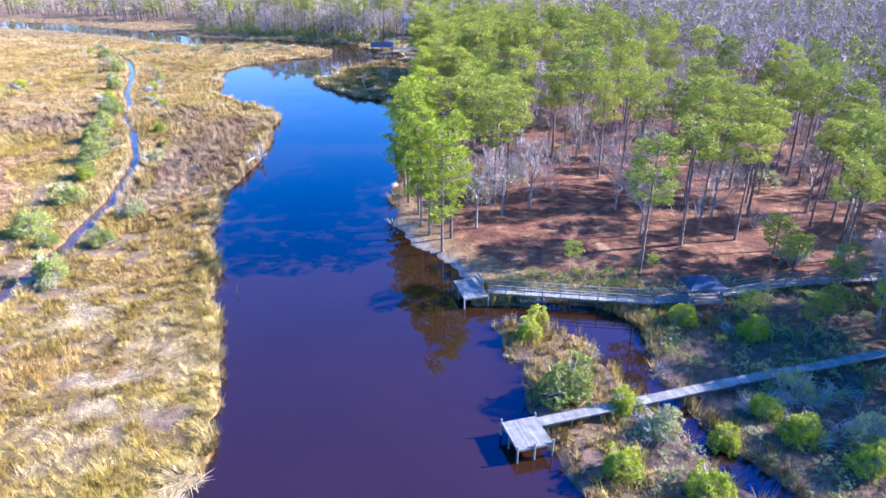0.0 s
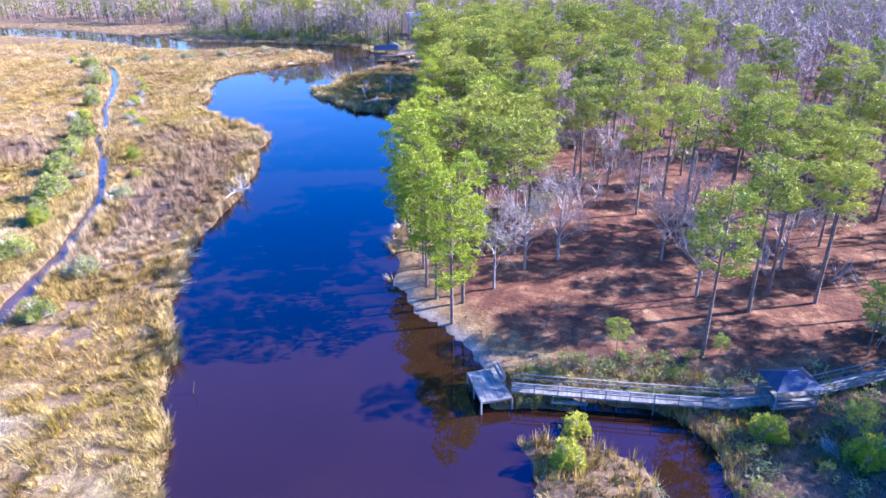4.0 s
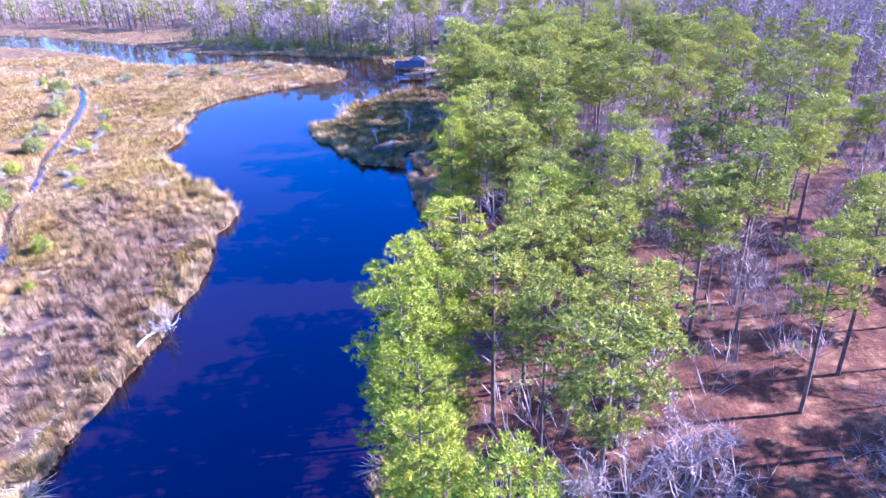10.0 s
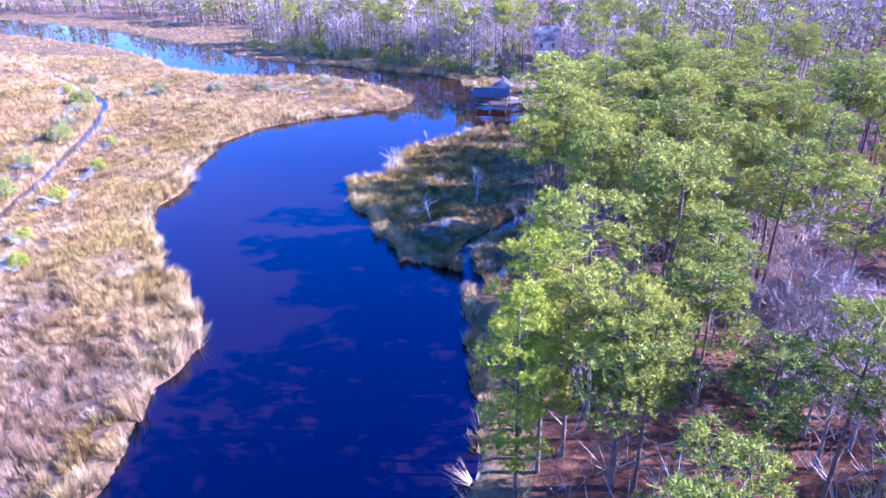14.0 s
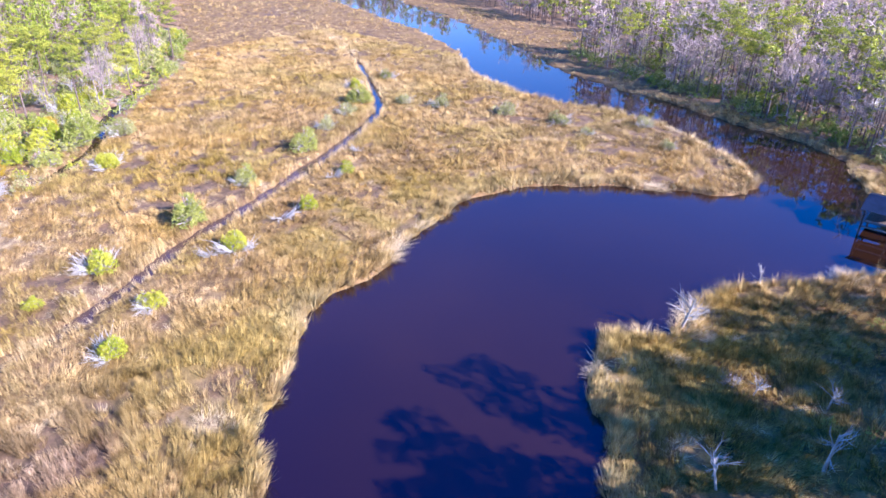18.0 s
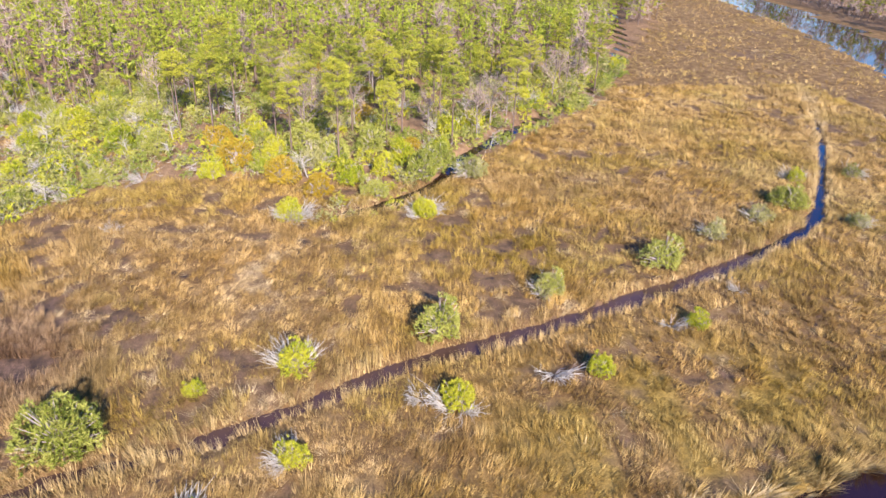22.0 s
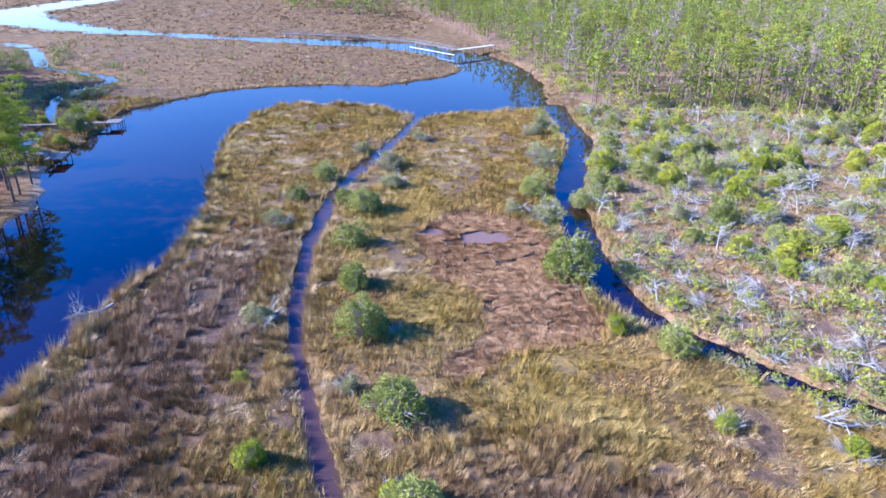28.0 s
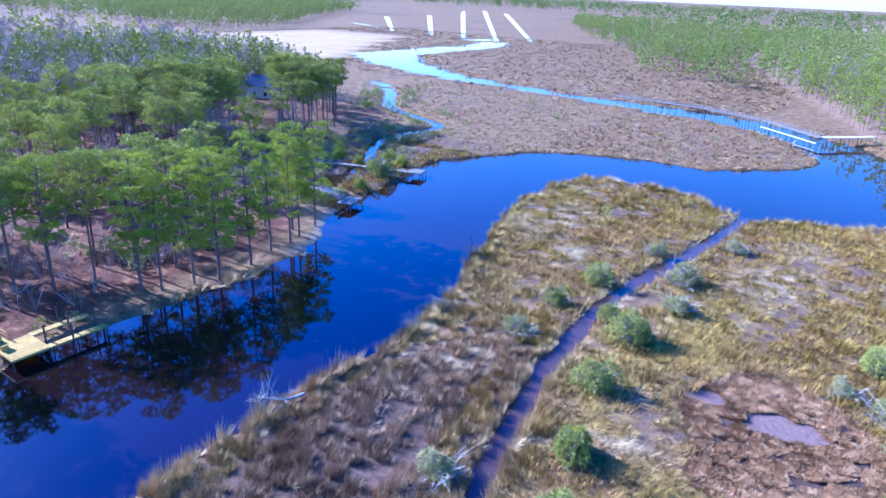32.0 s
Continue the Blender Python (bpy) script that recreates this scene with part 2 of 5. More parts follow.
# Tree shade is painted into this blue metal, glare into the next.
SHADED_ROOF = plain("shelter_roof", (0.05, 0.08, 0.17), (0.03, 0.05, 0.10), 0.8, 0.35, 0.3, 0.1)
ROOF_METAL = plain("roof_metal", (0.14, 0.18, 0.28), (0.09, 0.12, 0.2), 0.8, 0.4, 0.3, 0.1)
ROOF_SHINGLE = plain("roof_shingle", (0.30, 0.31, 0.34), (0.19, 0.20, 0.22), 1.5)
GLASS_DARK = plain("window_glass", (0.03, 0.04, 0.05), (0.02, 0.025, 0.03), 0.5, 0.06, 0, 0.0)
NEEDLES = foliage("pine_needles", [(0.35, (0.045, 0.078, 0.018)), (0.7, (0.185, 0.23, 0.032)), (1.15, (0.46, 0.45, 0.055))], 0.12)
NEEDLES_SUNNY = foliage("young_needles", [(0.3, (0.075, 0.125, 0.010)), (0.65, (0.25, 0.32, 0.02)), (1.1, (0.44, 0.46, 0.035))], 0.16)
# Needles with shade painted in, for far woods and dark brush.
SHADED_NEEDLES = foliage("old_pine_needles", [(0.3, (0.04, 0.075, 0.018)), (0.65, (0.12, 0.18, 0.032)), (1.1, (0.28, 0.32, 0.06))])
WEST_NEEDLES = foliage("west_pine_needles", [(0.3, (0.045, 0.08, 0.013)), (0.65, (0.14, 0.205, 0.027)), (1.1, (0.36, 0.40, 0.05))])
LEAVES = foliage("myrtle_leaves", [(0.3, (0.06, 0.085, 0.015)), (0.65, (0.20, 0.24, 0.035)), (1.1, (0.44, 0.44, 0.11))], 0.2)
LEAVES_BRIGHT = foliage("bright_leaves", [(0.3, (0.10, 0.15, 0.010)), (0.7, (0.27, 0.33, 0.02)), (1.15, (0.52, 0.50, 0.05))], 0.2)
LEAVES_GREY = foliage("grey_leaves", [(0.3, (0.09, 0.10, 0.03)), (0.7, (0.26, 0.265, 0.08)), (1.15, (0.48, 0.45, 0.20))], 0.2)
LEAVES_RUST = foliage("rust_leaves", [(0.3, (0.20, 0.13, 0.01)), (0.7, (0.40, 0.27, 0.02)), (1.15, (0.52, 0.38, 0.05))])


# ---- mesh helpers ----
def mesh_of(name, verts, faces, mat, smooth=False):
    verts, faces = np.asarray(verts, np.float32), np.asarray(faces, np.int32)
    me = bpy.data.meshes.new(name)
    k = faces.shape[1]
    me.vertices.add(len(verts))
    me.vertices.foreach_set("co", verts.ravel())
    me.loops.add(faces.size)
    me.loops.foreach_set("vertex_index", faces.ravel())
    me.polygons.add(len(faces))
    me.polygons.foreach_set("loop_start", np.arange(0, faces.size, k, dtype=np.int32))
    me.polygons.foreach_set("use_smooth", np.full(len(faces), smooth))
    me.update(calc_edges=True)
    me.materials.append(mat)
    return me


def put(name, me, parent=None, m=None, label=""):
    """Links a mesh as one object under a thing or a part."""
    ob = new(name, me)
    if parent is not None:
        ob.parent = parent
    if m is not None:
        ob.matrix_basis = m
    return tagged(ob, label)


def part(name, bm, mat, parent, label="", m=None):
    me = bpy.data.meshes.new(name)
    bm.to_mesh(me)
    bm.free()
    me.materials.append(mat)
    return put(name, me, parent, m, label)


def box_bm(a, b, bevel=0.0):
    """A box from corner a to corner b."""
    bm = bmesh.new()
    bmesh.ops.create_cube(bm, size=1.0)
    for v in bm.verts:
        v.co = Vector([(p + q) / 2 + (q - p) * c for p, q, c in zip(a, b, v.co)])
    if bevel:
        bmesh.ops.bevel(bm, geom=list(bm.edges), offset=bevel, segments=1, affect="EDGES")
    return bm


def beam(p, q, w, h=None):
    """A squared timber from p to q."""
    p, q = Vector(p), Vector(q)
    h = h or w
    d = (q - p).normalized()
    up = Vector((0, 0, 1)) if abs(d.z) < 0.95 else Vector((0, 1, 0))
    s = d.cross(up).normalized() * w / 2
    u = s.cross(d).normalized() * h / 2
    bm = bmesh.new()
    vs = [bm.verts.new(e + a * s + b * u) for e in (p, q) for a, b in ((-1, -1), (1, -1), (1, 1), (-1, 1))]
    for f in ((3, 2, 1, 0), (4, 5, 6, 7), (0, 1, 5, 4), (1, 2, 6, 5), (2, 3, 7, 6), (3, 0, 4, 7)):
        bm.faces.new([vs[i] for i in f])
    bmesh.ops.recalc_face_normals(bm, faces=bm.faces)
    return bm


def round_post(p, z0, z1, r, sides=8):
    bm = bmesh.new()
    m = Matrix.Translation((p[0], p[1], (z0 + z1) / 2))
    bmesh.ops.create_cone(bm, cap_ends=True, segments=sides, radius1=r, radius2=r * 0.92, depth=z1 - z0, matrix=m)
    return bm


def tube(points, radii, sides):
    """Vertices and quads of a tapering tube along points."""
    points = np.asarray(points, float)
    n = len(points)
    way = np.gradient(points, axis=0)
    way /= np.linalg.norm(way, axis=1)[:, None] + 1e-9
    ref = np.where(np.abs(way[:, 2:3]) < 0.9, [[0, 0, 1.0]], [[1.0, 0, 0]])
    a = np.cross(way, ref)
    a /= np.linalg.norm(a, axis=1)[:, None]
    b = np.cross(way, a)
    ang = np.arange(sides) * 2 * np.pi / sides
    ring = a[:, None] * np.cos(ang)[None, :, None] + b[:, None] * np.sin(ang)[None, :, None]
    v = (points[:, None] + ring * np.asarray(radii)[:, None, None]).reshape(-1, 3)
    i, j = np.meshgrid(np.arange(n - 1), np.arange(sides), indexing="ij")
    k = (j + 1) % sides
    f = np.stack([i * sides + j, i * sides + k, (i + 1) * sides + k, (i + 1) * sides + j], -1).reshape(-1, 4)
    return v, f


def joined(pieces):
    vs, fs, n = [], [], 0
    for v, f in pieces:
        vs.append(v)
        fs.append(f + n)
        n += len(v)
    return np.concatenate(vs), np.concatenate(fs)


def sprays(r, centres, radii, n, flat=0.6, lift=0.35, wide=0.16, inner=0.12, quads=False):
    """Leaf sprays: n slim blades about each centre."""
    c = np.repeat(np.asarray(centres, float), n, axis=0)
    rad = np.repeat(np.asarray(radii, float), n) * r.uniform(0.65, 1.15, len(c))
    d = r.normal(size=c.shape)
    d /= np.linalg.norm(d, axis=1)[:, None]
    d[:, 2] = d[:, 2] * flat + lift
    side = np.cross(d, r.normal(size=c.shape))
    side /= np.linalg.norm(side, axis=1)[:, None] + 1e-9
    w = (rad * wide)[:, None] * side
    rad = rad[:, None]
    base = c + d * rad * inner
    if quads:
        v = np.stack([base, c + d * rad * 0.5 + w, c + d * rad, c + d * rad * 0.5 - w], 1).reshape(-1, 3)
        return v, np.arange(len(v)).reshape(-1, 4)
    v = np.stack([base - w, base + w, c + d * rad], 1).reshape(-1, 3)
    return v, np.arange(len(v)).reshape(-1, 3)


def curve(points, step=4):
    """A smooth line through points (Catmull-Rom)."""
    p = np.asarray(points, float)
    q = np.vstack([2 * p[0] - p[1], p, 2 * p[-1] - p[-2]])
    out = []
    for i in range(1, len(q) - 2):
        for t in np.arange(step) / step:
            a, b, c, d = q[i - 1], q[i], q[i + 1], q[i + 2]
            out.append(0.5 * (2 * b + (c - a) * t + (2 * a - 5 * b + 4 * c - d) * t * t + (3 * b - a - 3 * c + d) * t**3))
    out.append(p[-1])
    return np.array(out)


def line_distance(x, y, line, widths=None):
    """Distance of places to a line; less half its width, where given."""
    best = np.full(x.shape, 1e9)
    w = np.zeros(len(line)) if widths is None else widths
    lo, hi = line.min(0) - 60, line.max(0) + 60
    near = (x > lo[0]) & (x < hi[0]) & (y > lo[1]) & (y < hi[1])
    px, py = x[near], y[near]
    b = np.full(px.shape, 1e9)
    for (ax, ay), (bx, by), wa, wb in zip(line[:-1], line[1:], w[:-1], w[1:]):
        dx, dy = bx - ax, by - ay
        t = np.clip(((px - ax) * dx + (py - ay) * dy) / (dx * dx + dy * dy + 1e-12), 0, 1)
        b = np.minimum(b, np.hypot(px - ax - t * dx, py - ay - t * dy) - (wa + t * (wb - wa)) / 2)
    best[near] = b
    return best


def inside(x, y, poly):
    hit = np.zeros(x.shape, bool)
    for (ax, ay), (bx, by) in zip(poly, np.roll(poly, -1, axis=0)):
        cross = (ay > y) != (by > y)
        hit ^= cross & (x < (bx - ax) * (y - ay) / (by - ay + 1e-12) + ax)
    return hit


def hash2(i, j, s=0):
    h = np.sin(i * 127.1 + j * 311.7 + s * 74.7) * 43758.5453
    return h - np.floor(h)


def value_noise(x, y, size, s=0):
    u, v = x / size, y / size
    i, j = np.floor(u), np.floor(v)
    f, g = u - i, v - j
    f, g = f * f * (3 - 2 * f), g * g * (3 - 2 * g)
    a = hash2(i, j, s) * (1 - f) + hash2(i + 1, j, s) * f
    b = hash2(i, j + 1, s) * (1 - f) + hash2(i + 1, j + 1, s) * f
    return a * (1 - g) + b * g


def step01(v, a, b):
    t = np.clip((v - a) / (b - a), 0, 1)
    return t * t * (3 - 2 * t)


# ---- the plan: banks, creeks, ditch ----
WEST_BANK = [(-98, 14), (-90, 18), (-80, 25), (-70, 29.5), (-64, 31.5), (-56, 27), (-48, 22.5), (-37, 21.5), (-26, 25), (-22, 36), (-21.8, 46),
             (-21.6, 54), (-24, 63), (-28, 74), (-31.6, 86), (-36.5, 99), (-39, 110), (-40, 121), (-38.8, 135), (-39.6, 150), (-41, 162),
             (-42.4, 170), (-45.4, 181), (-56, 192), (-65, 202.5), (-71, 210), (-71.5, 220), (-77, 240), (-74.3, 256), (-63, 267.5), (-50, 274.5), (-44.6, 283)]
NORTH_REACH = [(-48, 290), (-68, 303), (-83, 306), (-100, 303.5), (-118, 307), (-136, 317), (-149, 329), (-177, 345), (-201, 353), (-260, 372), (-360, 392),
               (-500, 400), (-500, 424), (-360, 416), (-252, 395), (-202, 379), (-153, 355), (-127, 340), (-112, 330.5), (-92, 325), (-60, 317), (-39.5, 309), (-33, 298)]
EAST_BANK = [(-28, 291), (-17, 284), (-14, 274), (-16, 266), (-22, 262.5), (-29, 256), (-33, 249.5), (-36.6, 243), (-36.3, 234.5), (-41, 229), (-40.6, 222), (-34.5, 213),
             (-26.8, 203.5), (-20.5, 200), (-16.5, 198.5), (-14.3, 192), (-13, 186), (-11.4, 179.5), (-9.4, 172), (-8.6, 160), (-8, 150), (-9, 135), (-9.4, 122),
             (-7.6, 105), (-4.2, 97.5), (1.2, 89), (4.6, 83), (5, 77), (7.5, 69), (8.8, 60), (10.2, 51), (13, 45)]
SOUTH_SHORE = [(15.4, 40), (9, 24), (-3, 5.3), (-16.8, -3.6), (-35, -7.3), (-46, -8), (-56, -17.5), (-67.5, -31), (-68.5, -43), (-62, -57), (-48, -76), (-22, -89), (12, -94),
               (54, -103), (109, -111), (158, -125), (215, -155), (232, -185), (226, -230), (218, -300), (240, -345), (262, -352), (262, -364), (230, -362), (197, -310),
               (204, -240), (192, -186), (123, -132), (58, -113), (18, -109), (-19, -108.5), (-47, -97), (-66, -83), (-79, -72), (-91, -48), (-98, -18), (-99, 5)]
DITCH = [(-64.5, 30), (-62.5, 52), (-59, 76), (-57.5, 90), (-58.2, 105), (-60, 119), (-63.5, 135), (-68, 147), (-72.3, 157), (-77, 166), (-83, 177), (-87, 190), (-95, 206.5),
         (-101, 224), (-107, 239), (-114.5, 256), (-123.4, 270.5), (-138, 282.5), (-162, 299), (-188, 314), (-212, 325), (-253, 337)]
WEST_CREEK = [(-100, 14), (-101.5, 28), (-104.6, 48), (-103.4, 62), (-100.4, 82), (-100.5, 101), (-102.4, 118), (-105, 126), (-108, 131), (-112.5, 135.7), (-121.8, 143.4), (-130, 148), (-139, 152.5)]
UPPER_CREEK = [(-131.5, 200), (-133.5, 205), (-136.5, 209.5), (-140, 214), (-146, 218.5), (-155, 223), (-168, 234), (-193, 256), (-222, 275), (-251, 291), (-290, 305), (-328, 316)]
EAST_CREEK = [(4, 76.2), (12, 75.6), (18.5, 72.5), (21.5, 68), (21.3, 63), (23, 58), (25, 52), (29, 45.5), (36, 36), (42, 18), (41, -4), (60, -14), (76, -21), (92, -40), (105, -56), (130, -75)]
COVE = [(-13, 195), (-17, 205), (-12.5, 213.5), (-9.5, 220)]
POOL = [(14, 77.5), (18.5, 75), (20.8, 71.5), (20.3, 66)]
FIELD_DRAINS = [((361, -372), (559, -602)), ((308, -365), (566, -714)), ((267, -359), (672, -967)), ((226, -350), (665, -1034)), ((209, -381), (574, -962)), ((393, -398), (478, -438))]

RIVER = np.array([p for some in (WEST_BANK, NORTH_REACH, EAST_BANK, SOUTH_SHORE) for p in curve(some, 4)])
CHANNELS = []
for line, ends in ((DITCH, (3.0, 2.7, 1.7, 1.3, 2.5, 1.5, 0.9)), (WEST_CREEK, (6.5, 6.5, 6, 5.0, 3.4, 2.2, 1.2)), (UPPER_CREEK, (1.8, 2.6, 2.6, 2.2, 2.4, 3.0, 4.0)), (EAST_CREEK, (4.5, 4.5, 3.0, 3.5, 4.5, 5.0)), (COVE, (2.0, 3.0, 2.5)), (POOL, (4.0, 6.5, 7.0, 5.0))):
    c = curve(line, 4)
    CHANNELS.append((c, np.interp(np.linspace(0, 1, len(c)), np.linspace(0, 1, len(ends)), ends)))
MUDFLAT = curve([(-73.8, 111.4), (-79.6, 98.7), (-89, 100), (-95, 106), (-97.6, 120), (-101.5, 135), (-91, 141.5), (-86, 147.5), (-82.8, 144), (-86.8, 137.5), (-85, 127), (-79.5, 123.5), (-78, 117), (-73.8, 111.4)], 4)


def land(x, y):
    """Distance to the water's edge, more than nought on land."""
    edge = line_distance(x, y, np.vstack([RIVER, RIVER[:1]]))
    d = np.where(inside(x, y, RIVER), -edge, edge)
    d = d + ((value_noise(x, y, 4.2, 3) - 0.5) * 2.2 + (value_noise(x, y, 1.9, 4) - 0.5) * 1.0) * (np.abs(d) < 8)
    for c, w in CHANNELS:
        near = line_distance(x, y, c, w)
        d = np.minimum(d, near + (value_noise(x, y, 2.4, 5) - 0.5) * 0.7 * (np.abs(near) < 6))
    return d


def axis_of(lo, hi, step, end):
    core = np.arange(lo, hi, step)
    grow = np.cumsum(step * 1.09 ** np.arange(1, 110))
    return np.concatenate([(lo - grow[lo - grow > -end])[::-1], core, hi + grow[hi + grow < end]])


GX, GY = axis_of(-155, 62, 1.05, 4500), axis_of(-40, 325, 1.05, 4500)
X, Y = np.meshgrid(GX, GY, indexing="ij")
D = land(X.ravel(), Y.ravel()).reshape(X.shape)
MUD = inside(X.ravel(), Y.ravel(), MUDFLAT).reshape(X.shape) * 1.0


def east_side(x, y):
    """Nought in the marsh, one in the pine woods east of the river."""
    edge = np.interp(y, [70, 80, 84, 90, 98, 108, 150, 175, 200, 225, 262, 300], [70, 62, 22, 6, 1, -4, -5, -6, -9, -4, -2, -6])
    a = step01(x - edge + (value_noise(x, y, 5, 9) - 0.5) * 4, 0, 4) * step01(y, 79, 88)
    far = step01(x, 62, 72) * step01(y, -30, 10)
    return np.maximum(a, far)


def west_side(x, y):
    """One on the wooded ground west of the marsh and north of the river."""
    edge = np.interp(y, [-400, -70, -20, 10, 28, 50, 62, 82, 101, 118, 130, 140, 150, 156, 165, 185, 205, 220, 235, 262, 300, 340], [40, -84, -100, -106, -104, -106, -105, -102, -102, -104, -107, -111.5, -122, -131, -142, -146, -140, -144, -160, -190, -260, -330])
    a = step01(edge - x + (value_noise(x, y, 6, 11) - 0.5) * 4, 0, 3)
    clearing = np.clip(1.6 - np.hypot((x + 148) / 30, (y - 368) / 17), 0, 1)
    north = np.interp(x, [-500, -252, -202, -153, -112, -60, -33, -10, 60], [436, 412, 402, 372, 338, 320, 308, 285, 285])
    return np.maximum(a * (y < 330), step01(y - north, 0, 6) * (x < 70)) * (1 - clearing)


EASTW, WESTW = east_side(X, Y), west_side(X, Y)
CROP = step01(X, 205, 225) * step01(-Y, 112, 130) * step01(Y, -330, -300) * step01(420 - X, 0, 20) * (X - 200 > -0.55 * (Y + 120))
SHORE = np.exp(-((D - 0.6) / 1.6) ** 2) * step01(X, -14, -9) * step01(Y, 82, 86) * (1 - step01(Y, 100, 112)) * (X < 30)
bank_width = 0.8 + 2.8 * step01(X, -16, -10) * step01(Y, 80, 88) * (1 - step01(Y, 100, 115)) * (X < 20)
rise = 0.30 + 0.10 * value_noise(X, Y, 3, 1) + 0.12 * value_noise(X, Y, 1.7, 2) + EASTW * (0.3 + 0.5 * step01(D, 2, 20)) + WESTW * 0.15
Z = np.where(D > 0, 0.01 + rise * step01(D, -0.05, bank_width), -0.9 * step01(-D, 0, 1.0) - 0.01)
Z = np.where(MUD > 0, np.maximum(Z - 0.36 * MUD, 0.05), Z)


def ellipse(x, y, cx, cy, a, b):
    return np.clip(1.3 - np.hypot((x - cx) / a, (y - cy) / b), 0, 1)


def dun_area(x, y):
    """The stretches of sparse purple-brown tussocks."""
    return np.maximum.reduce([ellipse(x, y, *e) for e in ((-51, 145, 14, 38), (-97, 166, 16, 11), (-66, 180, 8, 16))])


def hollow_field(x, y):
    """One in the bare eaten-out hollows of the marsh, falling off over their matted rims."""
    u, v = x + 2.2 * value_noise(x, y, 3.1, 91), y + 2.2 * value_noise(x, y, 3.1, 92)
    where = step01(value_noise(x, y, 19, 93), 0.36, 0.66)
    return step01(0.6 * value_noise(u, v, 2.7, 94) + 0.4 * value_noise(u, v, 1.3, 95) + 0.17 * where, 0.72, 0.90)


PEAT = np.clip(0.6 * step01(hollow_field(X, Y), 0.4, 0.8) * (EASTW < 0.3) + dun_area(X, Y) * 0.75 + 0.5 * step01(X, 4, 6) * (X < 75) * (Y < 82) * (Y > 10), 0, 0.9)


def wet_mud(x, y):
    """Bare wet hollows in the mud flat."""
    return np.clip(ellipse(x, y, -85.5, 108, 4.2, 2.6) + ellipse(x, y, -76, 107, 4, 1.8) + 0.5 * (value_noise(x, y, 1.8, 35) - 0.5), 0, 1)


def olive_area(x, y):
    """Stretches of dense golden-olive grass."""
    spots = ((-78, 132, 8, 9), (-64, 200, 14, 24), (-108, 150, 24, 12), (-72, 90, 9, 14), (-84, 232, 14, 20), (-28, 44, 6, 16), (-26, 58, 5, 10), (-66, 108, 7, 22), (-30, 225, 14, 24), (-110, 150, 20, 10))
    olive = np.maximum.reduce([ellipse(x, y, *e) for e in spots])
    return np.clip(1.3 * olive * step01(value_noise(x, y, 5, 33), 0.25, 0.5), 0, 1)


def matted_area(x, y):
    """Patches of pale flattened grass."""
    spots = ((-49.5, 115, 6, 9), (-77, 66, 8, 10), (-72.5, 119, 5, 6), (-34, 60, 8, 13), (-45, 76, 5, 6), (-79, 47, 5, 6), (-114, 191, 10, 4), (-43, 203, 4, 3), (-61, 190, 4, 2))
    return np.maximum.reduce([ellipse(x, y, *e) for e in spots]) * step01(0.7 * value_noise(x + 0.5 * y, 1.8 * y, 2.6, 31) + 0.5 * value_noise(x, y, 0.9, 32), 0.5, 0.8)


def ground_sheet():
    nx, ny = X.shape
    i, j = np.meshgrid(np.arange(nx - 1), np.arange(ny - 1), indexing="ij")
    a = i * ny + j
    f = np.stack([a, a + ny, a + ny + 1, a + 1], -1).reshape(-1, 4)
    me = mesh_of("ground", np.stack([X, Y, Z], -1).reshape(-1, 3), f, GROUND, True)
    for name, v in (("straw", EASTW), ("litter", WESTW), ("mud", MUD), ("peat", PEAT), ("shore", SHORE), ("crop", CROP), ("matted", matted_area(X, Y) * (D > 0)), ("pond", MUD * step01(wet_mud(X, Y), 0.2, 0.4)), ("olive", olive_area(X, Y))):
        layer = me.attributes.new(name, "FLOAT", "POINT")
        layer.data.foreach_set("value", v.astype(np.float32).ravel())
    ob = put("ground", me)
    tagged(ob, "tan marsh soil, red pine straw and brown mud along a river", "ground", kind="structure")


def sample(field, x, y):
    x, y = np.atleast_1d(x).astype(float), np.atleast_1d(y).astype(float)
    i = np.clip(np.searchsorted(GX, x) - 1, 0, len(GX) - 2)
    j = np.clip(np.searchsorted(GY, y) - 1, 0, len(GY) - 2)
    f = np.clip((x - GX[i]) / (GX[i + 1] - GX[i]), 0, 1)
    g = np.clip((y - GY[j]) / (GY[j + 1] - GY[j]), 0, 1)
    return (field[i, j] * (1 - f) + field[i + 1, j] * f) * (1 - g) + (field[i, j + 1] * (1 - f) + field[i + 1, j + 1] * f) * g


def height(x, y):
    return float(sample(Z, x, y)[0])


ground_sheet()
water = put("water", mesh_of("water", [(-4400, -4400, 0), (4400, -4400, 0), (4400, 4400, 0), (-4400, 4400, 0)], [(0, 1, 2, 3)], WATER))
for (ax, ay), (bx, by) in FIELD_DRAINS:
    g = max(height(ax, ay), height(bx, by)) + 0.15
    drain = put("drain_water", mesh_of("drain_water", [(ax - 2.5, ay, g), (ax + 2.5, ay, g), (bx + 5, by, g), (bx - 5, by, g)], [(3, 2, 1, 0)], WATER))
    tagged(drain, "straight bright drainage channel in the far marsh", "channel", "field drains", "structure")
ditch_line = curve(DITCH[:16], 4)
side = np.gradient(ditch_line, axis=0)
side = np.stack([-side[:, 1], side[:, 0]], -1) / np.linalg.norm(side, axis=1)[:, None] * 1.9
rim = np.concatenate([ditch_line + side, ditch_line - side])
k = np.arange(len(ditch_line) - 1)
ditch_faces = np.stack([k, k + len(ditch_line), k + 1 + len(ditch_line), k + 1], -1)
ditch = put("ditch_water", mesh_of("ditch_water", np.column_stack([rim, np.full(len(rim), 0.012)]), ditch_faces, DITCH_WATER))
tagged(ditch, "shallow brown muddy water in the marsh ditch", "ditch", kind="structure")
